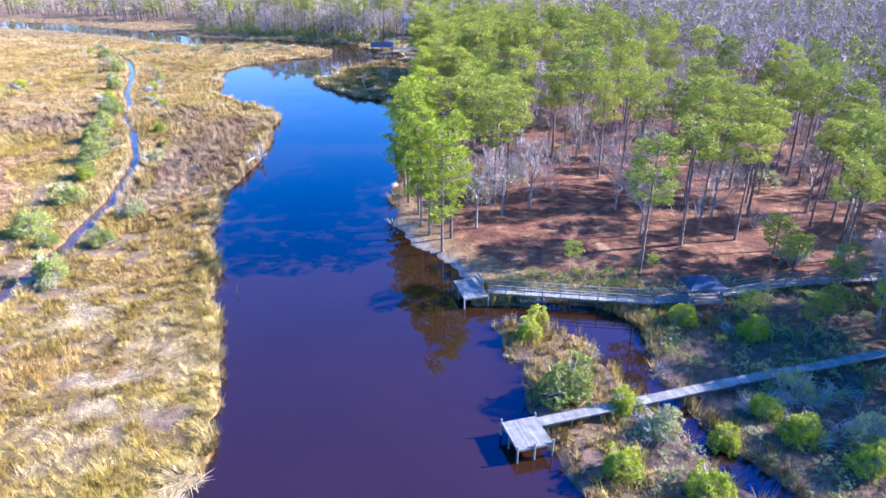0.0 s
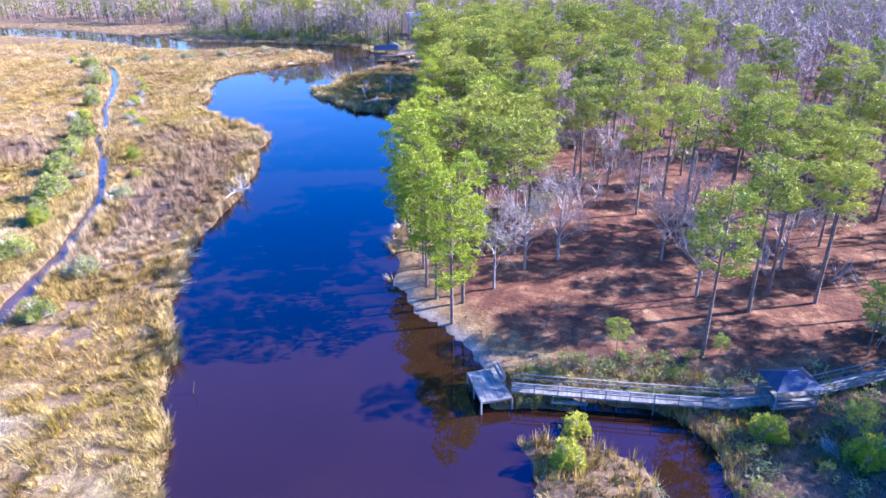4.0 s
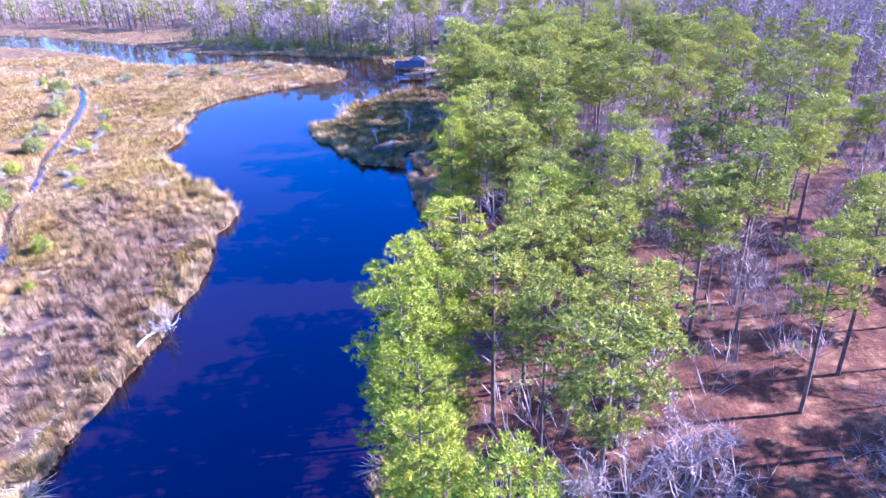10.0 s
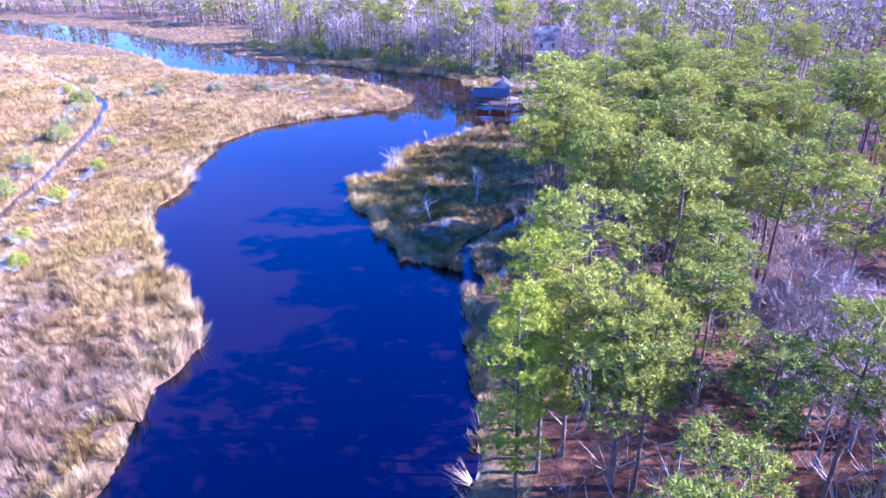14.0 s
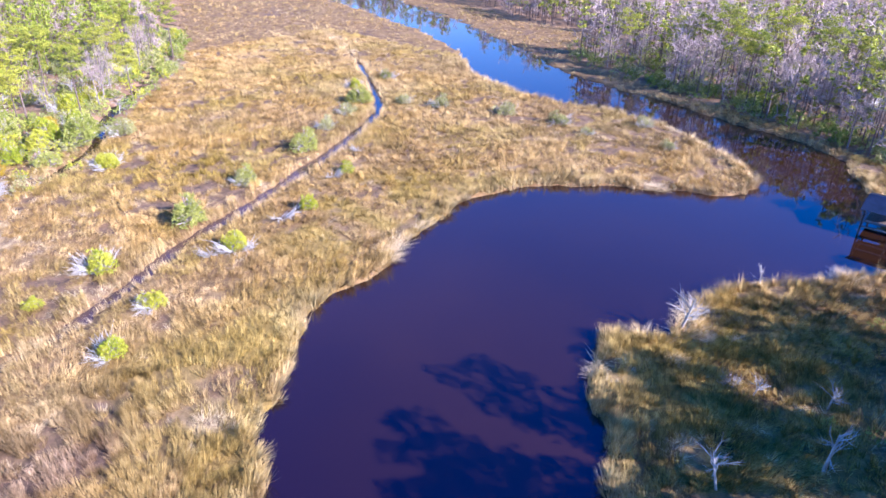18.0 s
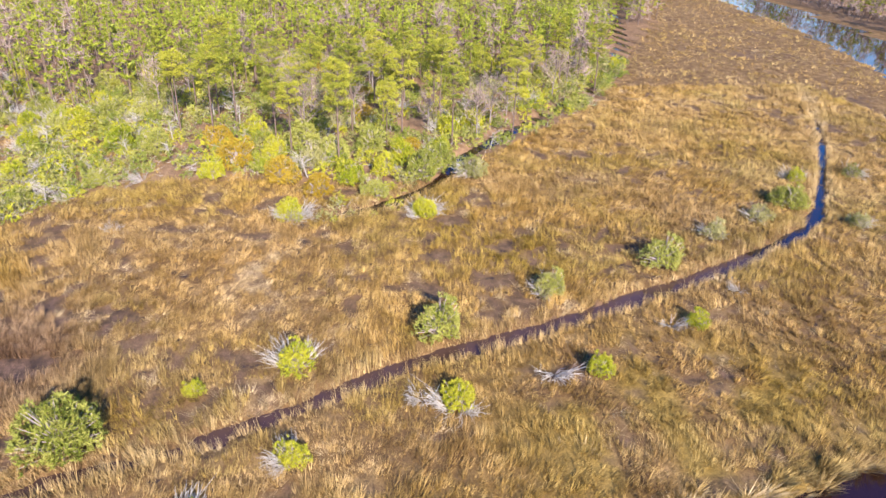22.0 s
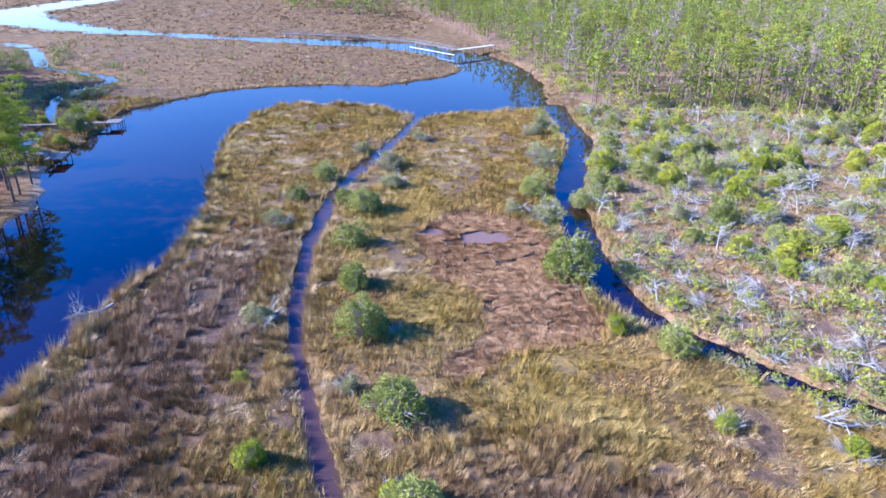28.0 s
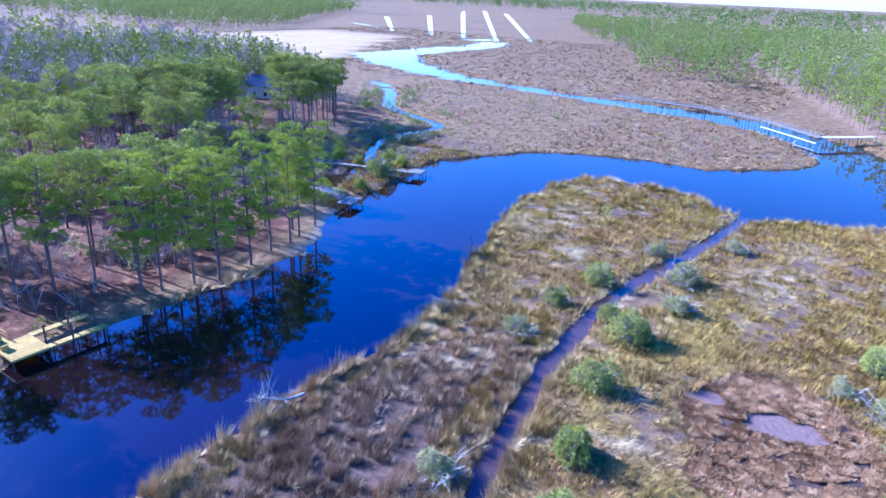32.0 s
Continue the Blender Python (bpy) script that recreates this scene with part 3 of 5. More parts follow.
tagged(water, "still brown tidal river reflecting the sky in tinted blue, tree shade painted along its middle reach", "river", kind="structure")


# ---- trees ----
def pine_meshes(seed, h, mat, low=0.5, spread=3.4, limbs=17, dense=15, tufts=9, tuft=0.42, wide=0.10):
    """A bare trunk under a crown of flat needle pads carried on forking limbs."""
    r = np.random.default_rng(seed)
    bend = r.uniform(-0.5, 0.5, 2)
    z = np.linspace(0, 1, 7)
    axis = np.stack([bend[0] * z**2, bend[1] * z**2, z * h], -1)
    trunk = tube(axis, 0.21 * (1 - 0.82 * z) * (h / 18) + 0.02, 6)
    wood, centres, radii = [], [], []

    def pad(c, size):
        for k in range(max(8, int(tufts * size * size * 1.9))):
            q, u = r.uniform(0, 6.283), r.uniform(0.0, 1.0)
            w = size * math.sqrt(u)
            centres.append(c + [math.cos(q) * w, math.sin(q) * w, 0.95 * size * math.sqrt(1 - u) - 0.2 * size + r.normal() * 0.1])
            radii.append(tuft * r.uniform(0.75, 1.2))

    for i in range(limbs):
        s = low + (0.97 - low) * (i + r.uniform(0, 0.8)) / limbs
        u = (s - low) / (1 - low)
        reach = spread * (0.62 + 0.75 * u) * (1.06 - u) ** 0.65 * r.uniform(0.55, 1.2) + 0.4
        az = i * 2.4 + r.uniform(-0.5, 0.5)
        base = np.array([np.interp(s, z, axis[:, k]) for k in range(3)])
        end = base + np.array([math.cos(az) * reach, math.sin(az) * reach, reach * r.uniform(0.2, 0.7)])
        mid = (base + end) / 2 + np.array([0, 0, -0.12 * reach])
        wood.append(tube([base, mid, end], [0.075, 0.05, 0.02], 3))
        pad(end, r.uniform(0.6, 1.0))
        across = np.array([-math.sin(az), math.cos(az), 0])
        for f, side in ((0.55, 1), (0.62, -1), (0.85, 1), (0.85, -1)):
            if reach < 1.8 and f < 0.7:
                continue
            fork = mid + (end - mid) * max(0.0, f * 2 - 1.2)
            c = base + (end - base) * f + across * side * reach * r.uniform(0.2, 0.42) + [0, 0, r.uniform(-0.1, 0.45)]
            wood.append(tube([fork, c], [0.035, 0.012], 3))
            pad(c, r.uniform(0.5, 0.95))
    pad(axis[-1], 0.8)
    for k in range(6):
        s = low * r.uniform(0.6, 0.98)
        az = r.uniform(0, 6.3)
        base = np.array([np.interp(s, z, axis[:, q]) for q in range(3)])
        wood.append(tube([base, base + [math.cos(az) * 1.1, math.sin(az) * 1.1, -0.1]], [0.04, 0.012], 3))
    return (mesh_of("trunk", *joined([trunk] + wood), PINE_BARK, True), mesh_of("crown", *sprays(r, centres, radii, dense, 0.7, 0.3, wide, 0.0), mat))


def bare_meshes(seed, h, spread, mat, fine=6):
    r = np.random.default_rng(seed)
    z = np.linspace(0, 1, 8)
    axis = np.stack([r.uniform(-0.8, 0.8) * z**2, r.uniform(-0.8, 0.8) * z**2, z * h * 0.8], -1)
    trunk = tube(axis, 0.20 * (h / 13) * (1 - 0.85 * z) + 0.02, 7)
    wood, tips = [], []

    def bough(base, way, length, radius, level):
        way = way / np.linalg.norm(way)
        mid = base + way * length * 0.5 + r.normal(size=3) * length * 0.05
        end = base + way * length + np.array([0, 0, length * 0.12]) + r.normal(size=3) * length * 0.06
        wood.append(tube([base, mid, end] if level else [base, end], [radius, radius * 0.7, radius * 0.3] if level else [radius, radius * 0.3], 3))
        if level == 0:
            tips.append(end)
            return
        for q in range(5 if level == 2 else 3):
            f = r.uniform(0.35, 1.0)
            turn = way + r.normal(size=3) * 0.55
            turn[2] += 0.25
            bough(base + (end - base) * f, turn, length * r.uniform(0.4, 0.62), radius * 0.55, level - 1)

    for i in range(11):
        s = 0.28 + 0.7 * i / 11
        az = i * 2.4 + r.uniform(-0.4, 0.4)
        base = np.array([np.interp(s, z, axis[:, k]) for k in range(3)])
        up = r.uniform(0.5, 1.1)
        bough(base, np.array([math.cos(az), math.sin(az), up]), spread * (1.15 - 0.6 * s) * r.uniform(0.8, 1.15), 0.085 * (h / 13), 2)
    v, f = joined(wood)
    w, g = sprays(r, tips, np.full(len(tips), 1.3), fine, 0.8, 0.4, 0.017, 0.0, True)
    return mesh_of("trunk", *trunk, BARE_TRUNK, True), mesh_of("crown", *joined([(v, f), (w, g)]), mat)


def shrub_meshes(seed, mat, width=1.0, tall=1.0, n=680, leaf=12, dead=0):
    """A rounded marsh shrub about one unit in radius."""
    r = np.random.default_rng(seed)
    stems, centres = [], []
    lumps = [(r.uniform(0, 6.283), r.uniform(0.1, 1.3), r.uniform(0.55, 1.2)) for _ in range(15)]
    for i in range(n):
        az, el = r.uniform(0, 6.283), math.asin(r.uniform(0.0, 1.0) ** 0.9)
        lump = min(lumps, key=lambda b: abs((az - b[0] + 3.14159) % 6.28319 - 3.14159) * math.cos(el) + abs(el - b[1]))
        rad = lump[2] * (1 - 0.45 * r.uniform(0, 1) ** 2.5)
        c = np.array([math.cos(az) * math.cos(el) * rad * width, math.sin(az) * math.cos(el) * rad * width, 0.22 + math.sin(el) * rad * tall * 1.15])
        centres.append(c)
        if i % 6 == 0:
            stems.append(tube([(0, 0, -0.1), c * [0.4, 0.4, 0.6], c * 1.04], [0.035, 0.02, 0.008], 3))
    twigs = []
    for i in range(dead):
        az = r.uniform(-1.5, 1.5) + 4.2
        way = np.array([math.cos(az), math.sin(az), r.uniform(0.15, 0.9)])
        base = np.array([math.cos(az), math.sin(az), 0.2]) * 0.25
        end = base + way * r.uniform(0.7, 1.15)
        twigs.append(tube([base, (base + end) / 2 + r.normal(size=3) * 0.07, end], [0.024, 0.017, 0.007], 3))
        for q in range(5):
            p = base + (end - base) * r.uniform(0.35, 0.95)
            e = p + (way + r.normal(size=3) * 0.6) * r.uniform(0.2, 0.42)
            twigs.append(tube([p, e], [0.012, 0.004], 3))
    out = [mesh_of("stem", *joined(stems), GREY_BARK), mesh_of("foliage", *sprays(r, centres, r.uniform(0.10, 0.17, n), leaf, 0.9, 0.3, 0.14, 0.0), mat)]
    if twigs:
        out.append(mesh_of("dead_brush", *joined(twigs), DEAD_WOOD))
    return out


def snag_meshes(seed, fallen=False):
    """A bleached dead tree about one unit high."""
    r = np.random.default_rng(seed)
    lean = r.uniform(-0.25, 0.25, 2)
    z = np.linspace(0, 1, 6)
    axis = np.stack([lean[0] * z, lean[1] * z, z], -1)
    if fallen:
        axis = np.stack([z, 0.12 * np.sin(z * 4), 0.08 + 0.10 * z], -1)
    trunk = tube(axis, 0.035 * (1 - 0.8 * z) + 0.006, 6)
    wood = []
    for i in range(13):
        s = r.uniform(0.35, 1.0)
        base = np.array([np.interp(s, z, axis[:, k]) for k in range(3)])
        way = r.normal(size=3)
        way[2] = abs(way[2]) * 0.7 + 0.15
        end = base + way / np.linalg.norm(way) * r.uniform(0.2, 0.42)
        wood.append(tube([base, (base + end) / 2 + r.normal(size=3) * 0.03, end], [0.018, 0.012, 0.004], 3))
        for q in range(4):
            p = base + (end - base) * r.uniform(0.4, 1.0)
            wood.append(tube([p, p + (way * 0.12 + r.normal(size=3) * 0.08)], [0.007, 0.002], 3))
    return mesh_of("trunk", *trunk, DEAD_WOOD, True), mesh_of("crown", *joined(wood), DEAD_WOOD)


def kind_of(name, meshes, label, category, group):
    """The first of a kind, kept as a recipe: its copies share the meshes."""
    return name, meshes, label, category, group


def plant(recipe, x, y, scale=1.0, wide=1.0, turn=None, sink=0.08):
    name, meshes, label, category, group = recipe
    root = new(name)
    turn = rng.uniform(0, 360) if turn is None else turn
    root.matrix_basis = pose(x, y, height(x, y) - sink, 0, 0, turn) @ Matrix.Diagonal((scale * wide, scale * wide, scale, 1))
    for me in meshes:
        put(me.name.split(".")[0], me, root)
    return tagged(root, label, category, group)


PINES = [kind_of("pine_tree", pine_meshes(s, 18, NEEDLES, low, sp), "tall loblolly pine with a green tufted crown", "pine tree", "pines of the wood")
         for s, low, sp in ((1, 0.60, 3.5), (2, 0.54, 3.9), (3, 0.66, 3.3), (4, 0.60, 4.1), (5, 0.68, 3.2))]
NEAR_PINES = [kind_of("pine_tree", pine_meshes(s, 18, NEEDLES, low, sp, 20, 15, 11, 0.42), "tall loblolly pine with a green tufted crown", "pine tree", "pines of the wood")
              for s, low, sp in ((6, 0.54, 4.6), (7, 0.48, 4.9), (8, 0.58, 4.4))]
SUNNY = [kind_of("pine_tree", pine_meshes(s, 18, NEEDLES_SUNNY, low, sp, 23, 15, 11, 0.40), "bushy yellow-green pine leaning over the river bank", "pine tree", "pines of the bank")
         for s, low, sp in ((11, 0.20, 4.0), (12, 0.26, 4.4), (13, 0.34, 3.9))]
BARES = [kind_of("bare_tree", bare_meshes(s, 13, sp, TWIGS), "leafless grey hardwood with a fine-twigged crown", "tree", "bare trees") for s, sp in ((21, 4.6), (22, 5.4), (23, 4.0))]
SHRUBS = {
    "green": [kind_of("shrub", shrub_meshes(s, LEAVES, 1, 1.05), "rounded green wax myrtle shrub in dry marsh grass", "shrub", "marsh shrubs") for s in (31, 32)],
    "bright": [kind_of("shrub", shrub_meshes(s, LEAVES_BRIGHT, 0.95, 1.1), "bright yellow-green shrub in dry marsh grass", "shrub", "marsh shrubs") for s in (33, 34)],
    "grey": [kind_of("shrub", shrub_meshes(s, LEAVES_GREY, 1, 0.9, 460, 12, 22), "grey-green shrub with bleached dead twigs", "shrub", "marsh shrubs") for s in (35, 36)],
    "half": [kind_of("shrub", shrub_meshes(s, LEAVES_BRIGHT, 0.9, 1.0, 400, 12, 34), "yellow-green shrub with half its twigs dead and white", "shrub", "marsh shrubs") for s in (37, 38)],
    "rust": [kind_of("shrub", shrub_meshes(s, LEAVES_RUST, 1, 1.2), "rusty orange leafy shrub at the wood's edge", "shrub", "marsh shrubs") for s in (39,)],
}
DEAD_BUSH = [kind_of("dead_shrub", shrub_meshes(s, LEAVES_GREY, 0.9, 0.7, 8, 5, 30)[0:1] + shrub_meshes(s, LEAVES_GREY, 0.9, 0.7, 8, 5, 30)[2:], "bleached leafless dead shrub in the marsh", "dead shrub", "dead shrubs") for s in (41, 42, 43)]
SNAGS = [kind_of("dead_tree", snag_meshes(s), "bleached white dead tree standing in the marsh", "dead tree", "dead trees") for s in (51, 52, 53)]
FALLEN = [kind_of("fallen_tree", snag_meshes(s, True), "bleached fallen tree lying in the swamp", "dead tree", "fallen trees") for s in (54, 55)]

# pines and bare trees that stand out, by the river and in the open wood; the last northern pines are added to shade the
# point
BANK_PINES = [(-7, 122), (-4, 109), (-2, 100.5), (0, 94.5), (-3.4, 104), (1.4, 99), (-2, 132), (-5.5, 125.5), (-4, 130), (-6, 115), (-3, 119), (-3, 164), (-4.5, 160), (-3.5, 180), (6, 140.5), (-5, 169)]
GROVE_PINES = [(1, 124), (5, 135), (5, 118), (12, 121), (9, 112), (10, 144), (19, 163), (3, 161), (33, 164), (30, 146), (30, 126), (36, 121), (42, 112), (52, 142), (43, 145), (40, 159), (5, 163),
               (12, 138), (7, 147), (10, 132), (4, 129), (16, 144), (13, 162), (27, 162), (27, 147), (23, 139), (34, 155), (36, 132), (47, 124), (53, 120), (51, 107), (27.5, 86), (36, 95), (40, 99), (45, 97), (60, 95), (58, 90), (57, 117), (67, 123)]
NORTH_PINES = [(-1, 199), (20, 209), (32, 184), (58, 177), (52, 235), (36, 229), (15, 242), (82, 206), (-2, 222), (5, 226), (-1, 166), (19, 190), (26, 187), (26, 216), (40, 219), (40, 239), (43, 200),
               (9, 185), (0, 176), (16, 236), (12, 268), (52, 203), (48, 184), (-5, 227), (2, 216), (6, 208), (0, 195), (6, 190), (11, 179), (10, 170), (3, 163), (8, 259), (27, 205), (36, 290), (-5, 212), (-7, 203), (-4, 206.5), (-6, 218), (-3, 231), (-5, 238), (-4, 245), (1, 202)]
BARE_SPOTS = [(20, 172), (23.5, 171), (23, 175), (26.5, 178), (20, 168), (17, 180), (28, 173), (22, 183), (19.5, 214), (17, 223), (14, 219), (22, 191), (15, 194), (5.5, 102), (15, 110), (29.5, 109.5), (30, 152), (19, 218), (48, 212), (84, 212), (31, 99), (18, 176), (24, 181), (1, 171), (17, 226), (34, 222), (38, 263), (21, 178), (23, 194), (48, 191), (39, 282), (23, 145), (28, 139), (10, 107), (34, 113), (20, 199)]
taken = []
for n, (x, y) in enumerate(BANK_PINES):
    plant(SUNNY[n % 3], x, y, rng.uniform(0.98, 1.16), rng.uniform(0.85, 1.05))
    taken.append((x, y))
for n, (x, y) in enumerate(GROVE_PINES + NORTH_PINES):
    plant(NEAR_PINES[n % 3] if x < 32 and y < 190 else PINES[n % 5], x, y, rng.uniform(0.9, 1.2), rng.uniform(0.85, 1.12))
    taken.append((x, y))
for n, (x, y) in enumerate(BARE_SPOTS):
    plant(BARES[n % 3], x, y, rng.uniform(0.85, 1.1))
    taken.append((x, y))


def scatter(n, lo, hi, gap, test, tries=6000):
    """Random places at least a gap apart, where test holds."""
    out = []
    for _ in range(tries):
        if len(out) == n:
            break
        x, y = rng.uniform(lo[0], hi[0]), rng.uniform(lo[1], hi[1])
        if not test(x, y):
            continue
        if all((x - a) ** 2 + (y - b) ** 2 > gap * gap for a, b in taken):
            out.append((x, y))
            taken.append((x, y))
    return out


def house_in_sight(x, y):
    """False in the gap cut through the trees along the camera's line of sight to the eastern house."""
    return (abs(0.667 * (x - 122) + 0.745 * (y - 1)) > 5.5) | (x < 56) | (x > 118)


def dry(x, y):
    return sample(D, x, y)[0] > 1.2


for n, (x, y) in enumerate(scatter(150, (-4, 155), (75, 300), 4.1, lambda x, y: sample(EASTW, x, y)[0] > 0.9 and sample(D, x, y)[0] > 2 and not (x < 28 and y < 158.5 + 0.17 * (x + 7)))):
    plant(PINES[n % 5] if n % 9 < 4 else BARES[n % 3], x, y, rng.uniform(0.72, 1.12), rng.uniform(0.9, 1.15))
for n, (x, y) in enumerate(scatter(44, (38, 88), (95, 175), 4.8, lambda x, y: x + y > 150)):
    plant(PINES[n % 5] if n % 3 else BARES[n % 3], x, y, rng.uniform(0.85, 1.1))
# Pines of the south-east wood, some added out of view to shade the docks.
for n, (x, y) in enumerate([(53, 73), (58, 77), (53, 83), (68, 80), (62, 72), (57, 40), (64, 36)] + scatter(58, (50, 8), (105, 92), 4.4, lambda x, y: x > 50 + max(0, y - 70) * 0.4 and (y > 71 or y < 60 and x > 62 - 0.15 * y and x + y > 84) and house_in_sight(x, y))):
    plant(PINES[n % 5] if n % 6 else BARES[n % 3], x, y, rng.uniform(0.85, 1.08), rng.uniform(1.0, 1.2))
    taken.append((x, y))


# More pines added out of view, taller and wider, for shade by the docks.
for n, (x, y) in enumerate(scatter(18, (62, 22), (92, 74), 4.0, lambda x, y: x + y > 92 and house_in_sight(x, y))):
    plant(PINES[n % 5], x, y, rng.uniform(1.0, 1.2), rng.uniform(1.05, 1.25))


for n, (x, y, k) in enumerate([(17.9, 85.6, 0.30), (45.4, 86, 0.48), (47, 83, 0.42), (36.4, 71.8, 0.30), (42.1, 68.3, 0.40), (45.5, 70.5, 0.34), (51.4, 70, 0.42), (50, 77, 0.5), (28.8, 84.8, 0.2)]):
    plant(NEAR_PINES[n % 3], x, y, k, 1.15)
    taken.append((x, y))


for n, (x, y) in enumerate(scatter(26, (-8, 188), (24, 250), 3.0, lambda x, y: sample(EASTW, x, y)[0] > 0.6 and sample(D, x, y)[0] > 1.5)):
    plant(PINES[n % 5], x, y, rng.uniform(0.9, 1.12), rng.uniform(1.1, 1.35))


# Two oversized pines added to lengthen the shadow on the water.
for n, (x, y) in enumerate([(-5, 209), (-7, 219)]):
    plant(PINES[n % 5], x, y, rng.uniform(1.24, 1.36), 1.0)


# west wood: pines at the marsh's edge and behind
WEST_PINES = [(-175, 170), (-186, 172), (-171, 182), (-172, 194), (-158, 201), (-192, 204), (-161, 190), (-150, 201), (-161, 222), (-169, 172), (-174, 210), (-165, 213), (-155, 193), (-180, 188), (-178, 222), (-186, 232), (-196, 218)]
for n, (x, y) in enumerate(WEST_PINES):
    plant(PINES[n % 5], x, y, rng.uniform(0.7, 0.95), rng.uniform(0.95, 1.2))
    taken.append((x, y))
for n, (x, y) in enumerate(scatter(46, (-215, 150), (-158, 290), 5, lambda x, y: dry(x, y) and sample(WESTW, x, y)[0] > 0.9 and (x < -180 or y > 172))):
    plant(PINES[n % 5] if n % 2 else BARES[n % 3], x, y, rng.uniform(0.65, 0.95))
for n, (x, y) in enumerate(scatter(42, (-190, -100), (-96, 16), 5, lambda x, y: dry(x, y) and sample(WESTW, x, y)[0] > 0.9)):
    plant(PINES[n % 5] if n % 4 else BARES[n % 3], x, y, rng.uniform(0.75, 1.0))
for n, (x, y) in enumerate(scatter(48, (-150, 312), (10, 345), 4.5, lambda x, y: (abs(x + 14) > 10 or y < 327) and dry(x, y) and sample(WESTW, x, y)[0] > 0.8)):
    plant(BARES[n % 3] if n % 5 < 3 else PINES[n % 5], x, y, rng.uniform(0.8, 1.1))

# shrubs of the marsh: place and radius
GREEN_SHRUBS = [(-86.4, 178, 3.0), (-100.3, 211, 2.5), (-73.2, 139, 2.9), (-69.5, 128, 2.3), (-79.5, 153, 2.5), (-113, 242, 2.4), (-129, 271, 2.2), (-107.5, 225.5, 1.8), (-83.5, 166, 2.3), (-66, 114, 2.3), (-65, 100, 2.5),
                (-54, 85, 2.3), (-109, 138.5, 2.2), (-102.5, 92, 2.2), (-93, 88, 2.3), (-106, 81, 2.0), (-98, 120, 3.6), (13, 59, 2.7), (-131, 270, 1.8), (-52, 96, 1.8), (-60, 96, 1.6)]
BRIGHT_SHRUBS = [(-68, 161.5, 1.7), (-92, 226, 1.6), (-99, 239.5, 1.3), (-93, 187, 1.0), (-69, 126, 1.7), (-67, 159, 0.1), (18, 56.2, 1.7), (16, 48, 2.0), (10, 70, 1.6), (12, 75, 1.7), (29.8, 73.4, 1.8), (36.6, 70.2, 2.0), (33.7, 52.4, 1.9), (26.6, 51.8, 1.7), (38, 48.2, 2.0), (22.7, 45.3, 2.0),  (-103, 135, 1.5), (-62.5, 150, 1.0)]
GREY_SHRUBS = [(-107, 225, 1.8), (-120, 253, 1.9), (-125, 263, 1.7), (-60, 138, 1.8), (-52, 108, 2.0), (-67, 87, 2.0), (-65, 76, 2.4), (-57, 66, 1.8), (-68, 55, 1.8), (-74, 150, 1.2), (-96, 100, 2.4), (-96, 40, 2.2), (-95, 64, 2.2), (-90, 97, 1.6), (-53, 82, 1.2),
               (-114, 281, 2.0), (-100, 286, 2.0), (-88, 289, 1.9), (-74, 300, 1.6), (-64, 290, 1.4), (-80, 287, 1.2), (21, 53, 2.0), (40, 51, 2.3), (50, 90, 2.6), (37, 59, 2.0), (-96, 70, 2.0), (-94, 46, 2.0), (-141, 290, 1.8), (-122, 277, 1.6)]
HALF_SHRUBS = [(-95.5, 196, 2.1), (-88.4, 211, 2.1), (-83, 196.5, 1.5), (-77.5, 189, 1.6), (-139.5, 278, 1.8), (-81, 164, 1.3), (-111, 151.5, 1.3), (-122, 154, 1.5), (-84.8, 168.3, 1.2), (32, 56, 1.8), (34, 52, 1.6), (-131, 213, 1.9), (-131, 194, 2.0)]
DEAD_SPOTS = [(-90, 208, 1.5), (-92.5, 221.5, 1.9), (-99.6, 237, 1.5), (-106, 249, 1.4), (-128, 171, 1.2), (-77, 138, 1.0), (-110, 135, 1.4), (-109, 133, 1.3), (36.3, 57.2, 2.3), (35.2, 70.8, 1.5), (39, 55, 1.7), (42, 60, 1.5), (46, 56, 1.5), (23.2, 63.8, 1.3), (-28, 228, 1.0), (-22, 212, 1.2), (-19, 207, 1.3), (-14, 200, 1.5), (-12, 197, 1.6), (-26, 259, 1.2)]
for kind, spots in (("green", GREEN_SHRUBS), ("bright", BRIGHT_SHRUBS), ("grey", GREY_SHRUBS), ("half", HALF_SHRUBS)):
    for n, (x, y, r) in enumerate(spots):
        if r > 0.5:
            plant(SHRUBS[kind][n % 2], x, y, r * 1.12, rng.uniform(0.9, 1.1), sink=0.1)
            taken.append((x, y))
for n, (x, y, r) in enumerate(DEAD_SPOTS):
    plant(DEAD_BUSH[n % 3], x, y, r, sink=0.1)

EDGE_SHRUBS = [("rust", -152, 184, 3.0), ("rust", -144, 192, 2.8), ("rust", -139, 198, 2.2), ("bright", -143, 203, 2.8), ("bright", -151, 212, 3.0), ("green", -138, 206, 2.3), ("half", -131, 194, 2.3), ("half", -130, 213, 2.2), ("grey", -145, 223, 2.5),
               ("half", -157, 219, 2.5), ("green", -161, 195, 3.4), ("green", -153, 200, 3.2), ("bright", -147, 208, 2.6), ("green", -158, 207, 3.4), ("rust", -161, 180, 2.6), ("bright", -166, 186, 3.0), ("green", -150, 218, 2.8), ("bright", -156, 190, 2.8)]
for n, (kind, x, y, r) in enumerate(EDGE_SHRUBS):
    plant(SHRUBS[kind][n % len(SHRUBS[kind])], x, y, r, rng.uniform(0.9, 1.1), sink=0.1)
    taken.append((x, y))

